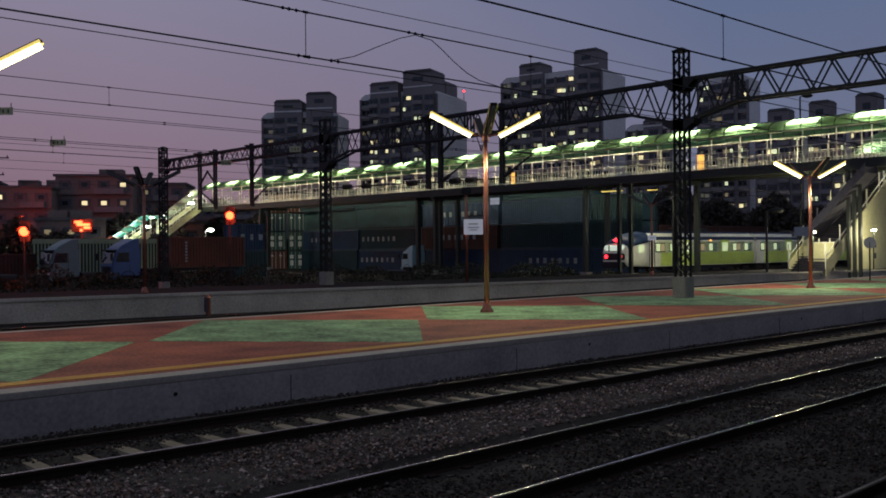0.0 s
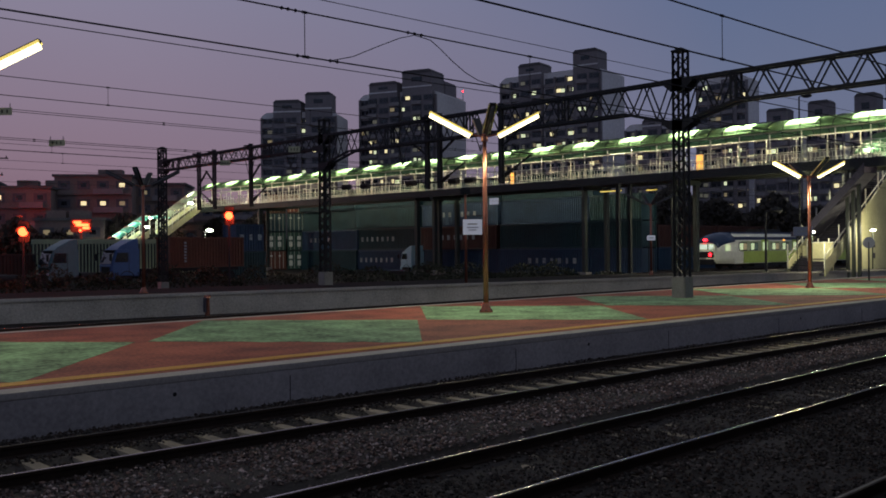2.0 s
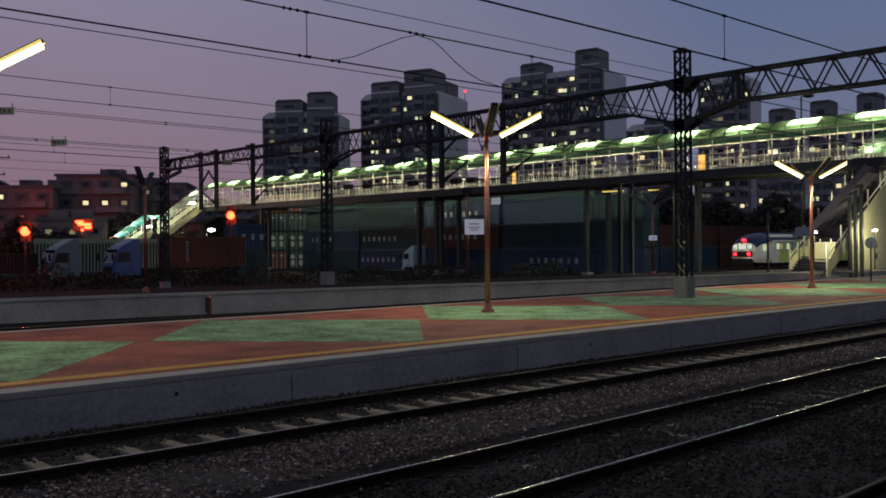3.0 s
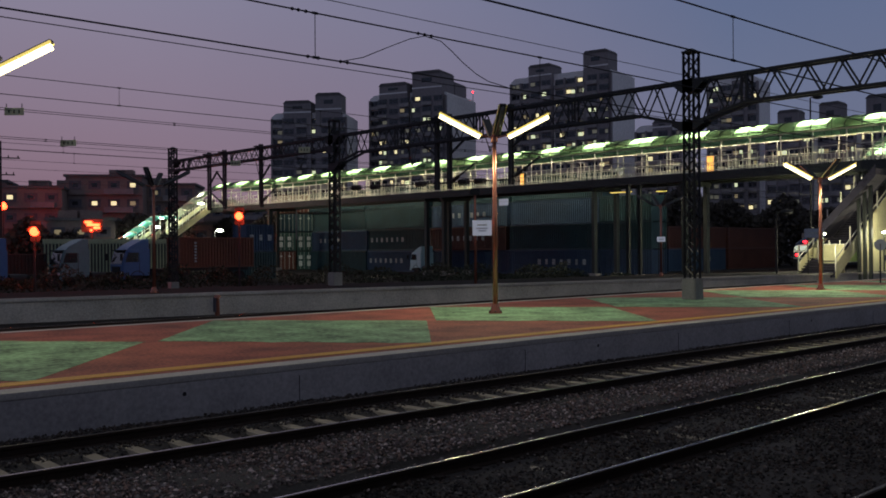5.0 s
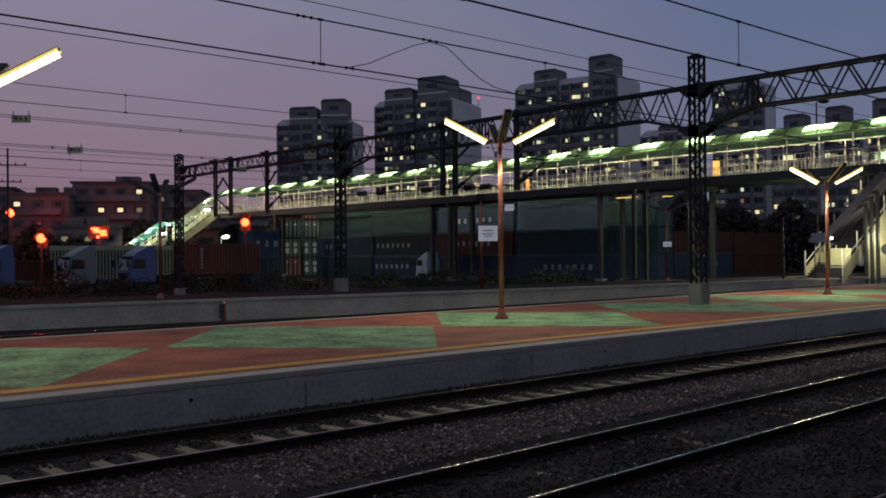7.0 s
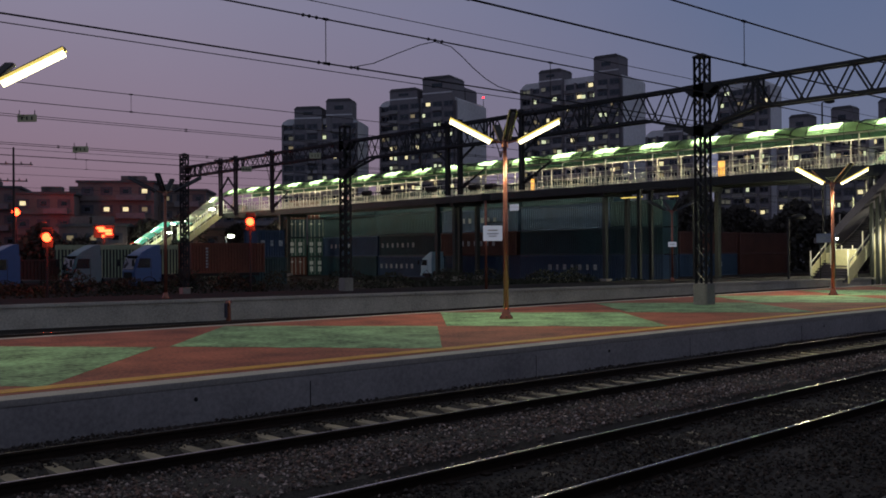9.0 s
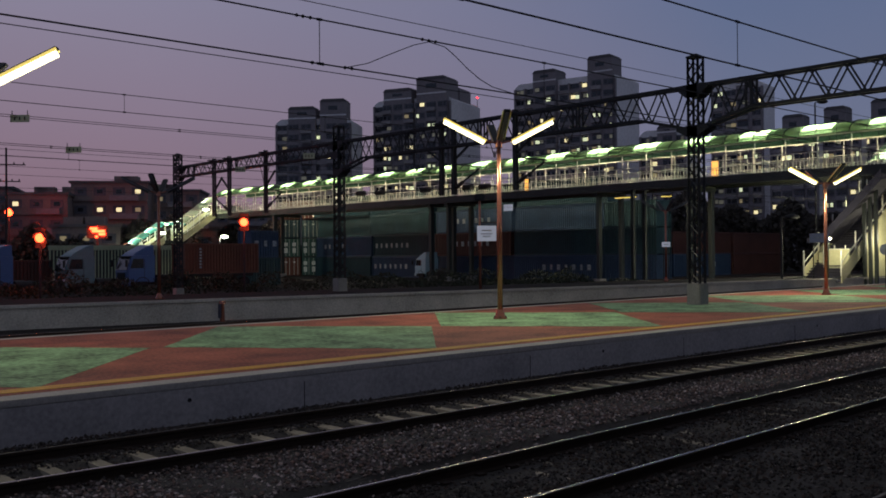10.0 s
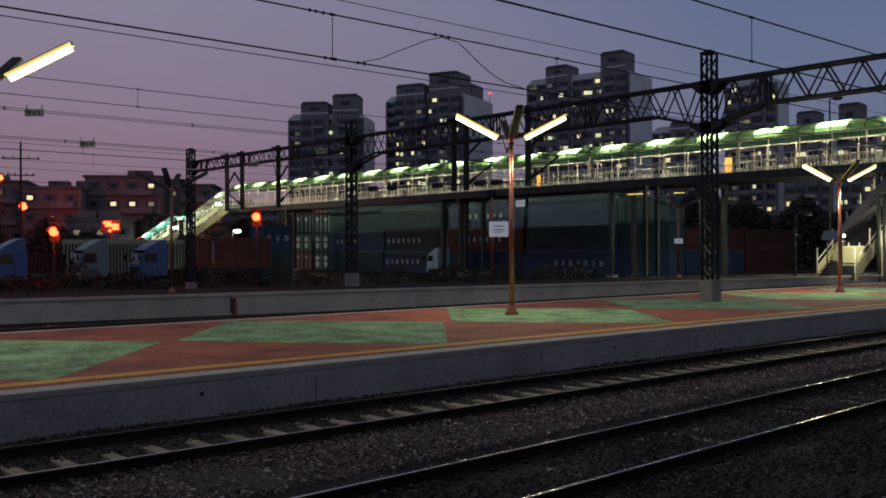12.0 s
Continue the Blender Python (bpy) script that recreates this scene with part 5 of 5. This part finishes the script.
mast(18.3, 0.0, 8.5, 0.72)
mast(39.0, -0.1, 8.3, 0.75)
mast(56.4, GROUND, 8.3, 0.75)
g1 = gantry(18.3, 39.0)
g2 = gantry(39.0, 56.4, depth=0.66, haunch=0.0)
g3 = gantry(0.6, 18.3)
for hy, hb, fl, arm in ((31.3, 4.4, 1, False), (30.5, 4.4, -1, True), (26.8, 4.4, -1, True), (51.7, 4.2, -1, False), (49.9, 4.2, 1, True), (45.9, 4.2, -1, True)):
    hanger(hy, hb, fl, arm)
wires()
for gname, gy, gz, gt in ((g1, 24.0, 6.04, 6.5), (g1, 28.0, 5.83, 6.5), (g1, 33.0, 5.60, 6.5), (g2, 42.0, 6.10, 6.86), (g2, 46.0, 5.66, 6.86), (g3, 10.8, 5.03, 6.5), (g3, 6.8, 4.89, 6.5)):
    wire_support(gname, gy, gz, gt)
plate(9.3, 27.96, 5.74)
plate(12.75, 32.96, 5.53)
plate(GX - 0.45, 41.0, 6.95, 0.6, 0.3)
plate(GX - 0.45, 47.9, 6.75, 0.6, 0.3)

footbridge()
walkway_panel(41.1, 0.75, 1.35, "lit_orange", "orange lit vending panel on the footbridge")
walkway_panel(61.3, 0.5, 1.2, "lit_orange", "small lit panel on the footbridge")
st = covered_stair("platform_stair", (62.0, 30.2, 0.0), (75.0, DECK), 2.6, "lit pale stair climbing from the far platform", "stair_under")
stair_roof(st, 71.5, 5.3, 75.0, 7.2, 2.6, 2)
tagged(one_box("stair_landing", (76.0, 30.2, DECK - 0.15), (2.0, 2.8, 0.3), "girder"), "dark steel landing at the head of a stair", "landing")
for ly in (29.0, 31.4):
    one_box("landing_post", (76.6, ly, (DECK - 0.3 + GROUND) / 2), (0.25, 0.25, DECK - 0.3 - GROUND), "girder", st)
understair(st)
stair_base(63.3, 30.4)
back_flight()
for lx, ly, lz, w in ((61.0, 29.3, 2.6, 330.0), (67.2, 27.9, 2.75, 300.0)):
    wall_lamp(lx, ly, lz, w)
# Hidden lamp added behind the stair only to brighten the train's side.
wall_lamp(67.2, 32.4, 2.9, 1100.0, 0.3)
sl = covered_stair("street_stair", (60.8, 121.0, 4.0), (BX + 0.2, DECK), 3.0, "lit covered stair at the end of the footbridge")
stair_roof(sl, 61.0, 4.1, BX, DECK, 3.0, 4, 2.15, 0.3, "roof_clear", 3)
sl2 = covered_stair("street_stair", (52.0, 121.0, -0.2), (58.4, 4.0), 3.0, "lower flight of the lit covered street stair")
stair_roof(sl2, 54.0, 1.1, 58.4, 4.0, 3.0, 4, 2.2, 0.35, "roof_teal", 2)
landing = tagged(one_box("stair_landing", (59.6, 121.0, 3.86), (2.5, 3.2, 0.28), "girder"), "dark stair landing between two flights", "landing")
stair_roof(sl2, 58.5, 4.0, 61.4, 4.0, 3.0, 2, 2.2, 0.35, "roof_teal", 2)
for lx, lz in ((64.4, 8.3), (57.9, 5.0)):
    one_box("lamp", (lx, -1.62, lz), (0.9, 0.10, 0.22), "white_glow", sl if lx > 60 else sl2, "glowing lamp", bevel=0.03)
for lx in (58.6, 60.8):
    one_box("landing_post", (lx, 119.6, 1.38), (0.2, 0.2, 4.67), "girder", landing)

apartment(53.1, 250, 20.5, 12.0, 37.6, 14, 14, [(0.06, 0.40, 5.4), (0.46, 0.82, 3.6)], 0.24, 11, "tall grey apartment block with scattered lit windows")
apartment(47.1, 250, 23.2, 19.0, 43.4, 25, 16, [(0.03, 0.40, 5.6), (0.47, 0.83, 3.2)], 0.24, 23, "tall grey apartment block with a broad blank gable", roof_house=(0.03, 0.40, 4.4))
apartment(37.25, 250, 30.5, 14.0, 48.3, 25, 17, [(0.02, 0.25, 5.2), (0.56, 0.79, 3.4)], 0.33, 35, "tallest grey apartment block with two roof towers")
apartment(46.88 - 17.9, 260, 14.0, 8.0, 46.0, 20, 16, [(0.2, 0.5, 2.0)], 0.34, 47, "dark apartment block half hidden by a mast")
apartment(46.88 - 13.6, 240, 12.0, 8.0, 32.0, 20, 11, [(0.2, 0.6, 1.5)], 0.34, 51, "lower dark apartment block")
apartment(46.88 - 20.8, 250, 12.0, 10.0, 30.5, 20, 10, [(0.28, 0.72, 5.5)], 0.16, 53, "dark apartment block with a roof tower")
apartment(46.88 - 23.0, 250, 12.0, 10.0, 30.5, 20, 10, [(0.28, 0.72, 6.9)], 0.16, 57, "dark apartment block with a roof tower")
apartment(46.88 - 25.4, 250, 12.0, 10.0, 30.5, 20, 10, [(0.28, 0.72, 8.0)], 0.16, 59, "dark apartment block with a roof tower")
lowrise(62.0, 168, 10.5, 11, 13.9, 5, 5, "dim five-storey apartment house with lit windows", lit=0.12)
lowrise(64.9, 164, 12.0, 12, 14.9, 5, 7, "dim five-storey apartment house with balconies", lit=0.24)
lowrise(67.6, 172, 6.5, 11, 13.5, 5, 15, "narrow dim brick house with flat roof", lit=0.10)
lowrise(69.2, 160, 9.0, 12, 12.6, 4, 9, "dim brick house glowing faintly red", lit=0.12)
lowrise(72.0, 172, 14.0, 12, 14.2, 4, 13, "dim flat-roofed brick house", lit=0.1)
lowrise(66.4, 140, 9.0, 9, 7.0, 2, 25, "low dark house behind the fence", lit=0.15)
lowrise(61.0, 140, 7.0, 9, 6.4, 2, 27, "low dark house beside the street stair", lit=0.2)

rnd = random.Random(12)
LABELS = {"c_teal": "dark teal ribbed shipping container in a stack", "c_blue": "dark blue ribbed shipping container in a stack", "c_maroon": "dark maroon ribbed shipping container in a stack"}
PRINT = {(0, 0): (-1.7, 7), (1, 1): (-3.4, 7), (1, 2): (-3.4, 7), (2, 0): (-5.4, 7), (2, 1): (-5.4, 7), (3, 1): (-4.0, 5)}
for row, yc in enumerate((64.8, 77.3, 89.8, 102.3)):
    for lev in range(4):
        mk = "c_blue" if (lev == 0 and row == 0) else "c_teal" if lev == 3 else rnd.choice(("c_teal", "c_teal", "c_blue", "c_teal", "c_maroon", "c_blue"))
        start, count = PRINT.get((row, lev), (0, 0))
        container(76.0 + 0.22 * ((row * 7 + lev * 5) % 4), yc + 0.1 * ((row + lev * 3) % 3), GROUND + 2.6 * lev, 90, mk, 12.2, LABELS[mk], lettering=count, first=start)
for lev in range(3):
    container(76.0, 55.5, GROUND + 2.6 * lev, 90, "c_blue" if lev == 0 else "c_teal", 6.1, LABELS["c_teal"])
for k in range(3):
    for lev, mk in enumerate((("c_maroon", "c_blue"), ("c_blue", "c_maroon"), ("c_maroon", "c_maroon"))[k]):
        container(86.0 + 12.9 * k, 64.0, GROUND + 2.6 * lev, 180, mk, 12.2, LABELS[mk], lettering=5 if k + lev == 1 else 0, first=-1.5)
for col, lat in enumerate((-1.32, 1.32)):
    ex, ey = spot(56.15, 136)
    for lev, mk in enumerate(("c_orange" if col == 0 else "c_green", "c_green", "c_teal", "c_orange")):
        px = ex + lat * math.sin(radians(56.15))
        py = ey - lat * math.cos(radians(56.15))
        c = container(px, py, GROUND + 2.6 * lev, 56.15, mk, 6.1, "stacked shipping container with its doors outward")
        door_end(c, 6.1, mk, ((1.75, 0.5, 0.5), (0.9, 0.45, 0.7)) if 0 < lev < 2 or (lev == 0 and col) else ((1.9, 0.3, 0.18),))
tractor(34.1, 75.0, 0, "truck_blue", "blue articulated lorry carrying an orange container", trailer=8.5)
oc = container(41.4, 75.0, GROUND + 1.29, 180, "c_orange", 7.1, "orange-brown shipping container on a lorry trailer")
for k in range(7):
    one_box("print_bar", (2.1, 1.2, 0.55 + 0.26 * k), (0.22, 0.02, 0.16), "c_ink", oc, "pale unreadable lettering")
tractor(22.6, 74.0, 0, "truck_blue", "blue lorry cab parked among containers")
tractor(29.5, 76.0, 0, "truck_pale", "pale blue lorry cab parked in the yard")
container(25.6, 80.0, GROUND, 0, "c_maroon", 6.1, "dark maroon shipping container on the ground")
tractor(72.5, 82.4, -90, "truck_white", "pale small lorry parked by containers", lights="headlamp", scale=0.82)
container(47.4, 80.0, GROUND, 180, "c_teal", 6.1, "dark blue shipping container on the ground")
container(48.7, 80.0, GROUND + 2.6, 180, "c_blue", 3.0, "short dark blue shipping container stacked on another", lettering=3, first=-0.9)
signal(46.0, 143.0, 8.4, 0.55, "lit red lamp on a tall post before houses", 1300.0)
signal(21.12, 60, 3.03)
neon_sign(51.0, 123.9, 5.2)
signal(35.38, 60, 4.24)
corrugated_fence(36, 60, 100.0, GROUND, 2.6)
hedge(40, 62, 62, 52, 1.9, 3)
hedge(12, 60, 40, 63, 2.0, 5)
hedge(38, 50, 60, 44, 1.3, 8)
slim_lamp(75, 37.0, GROUND, 14.9, "tall thin pole with a round lamp head", 0.6)
slim_lamp(58.4, 104.8, GROUND, 5.1, "lit white yard lamp beside the street stair", 0.6, "white_glow")
lens_light(58.4, 103.7, 4.1, 0.3, 950.0, (1.0, 0.97, 0.78))
signal(42.9, 143.0, 12.4, 0.4, "lit red lamp on a tall post before houses", 700.0)
utility_pole(41.5, 130.0, 17.2)
span_insulators()
lowrise(46.88 + 9.6, 190, 26, 12, 11.5, 4, 17, "dim flat-roofed brick house behind the yard", lit=0.12)
lowrise(46.88 - 4, 200, 34, 12, 11.0, 4, 19, "dim flat-roofed brick house behind containers", lit=0.10)
far_trees()
hung_board(63.3)
undercroft_lamp(49.3, 2.4, 6.5)
undercroft_lamp(45.2, 1.2, 6.4)
platform_board(49.75, 34.2, 2.3, 0.50, 0.30, "small pale board on the far platform", "sign_glow")
platform_board(59.6, 29.25, 2.66, 1.2, 0.58, "pale blue board on two legs by the stair foot")
train = commuter_train()


def motions():
    rows = [(0.0, 36.70), (0.5, 35.36), (1.0, 34.05), (1.5, 32.78), (2.0, 31.52), (2.5, 30.45), (3.0, 29.48), (5.0, 26.65), (7.0, 24.75), (9.0, 23.4), (10.5, 22.8), (12.0, 22.4)]
    walk(train, [(t, pose(47.5 / math.tan(radians(h)), 47.5, RAIL)) for t, h in rows])


motions()
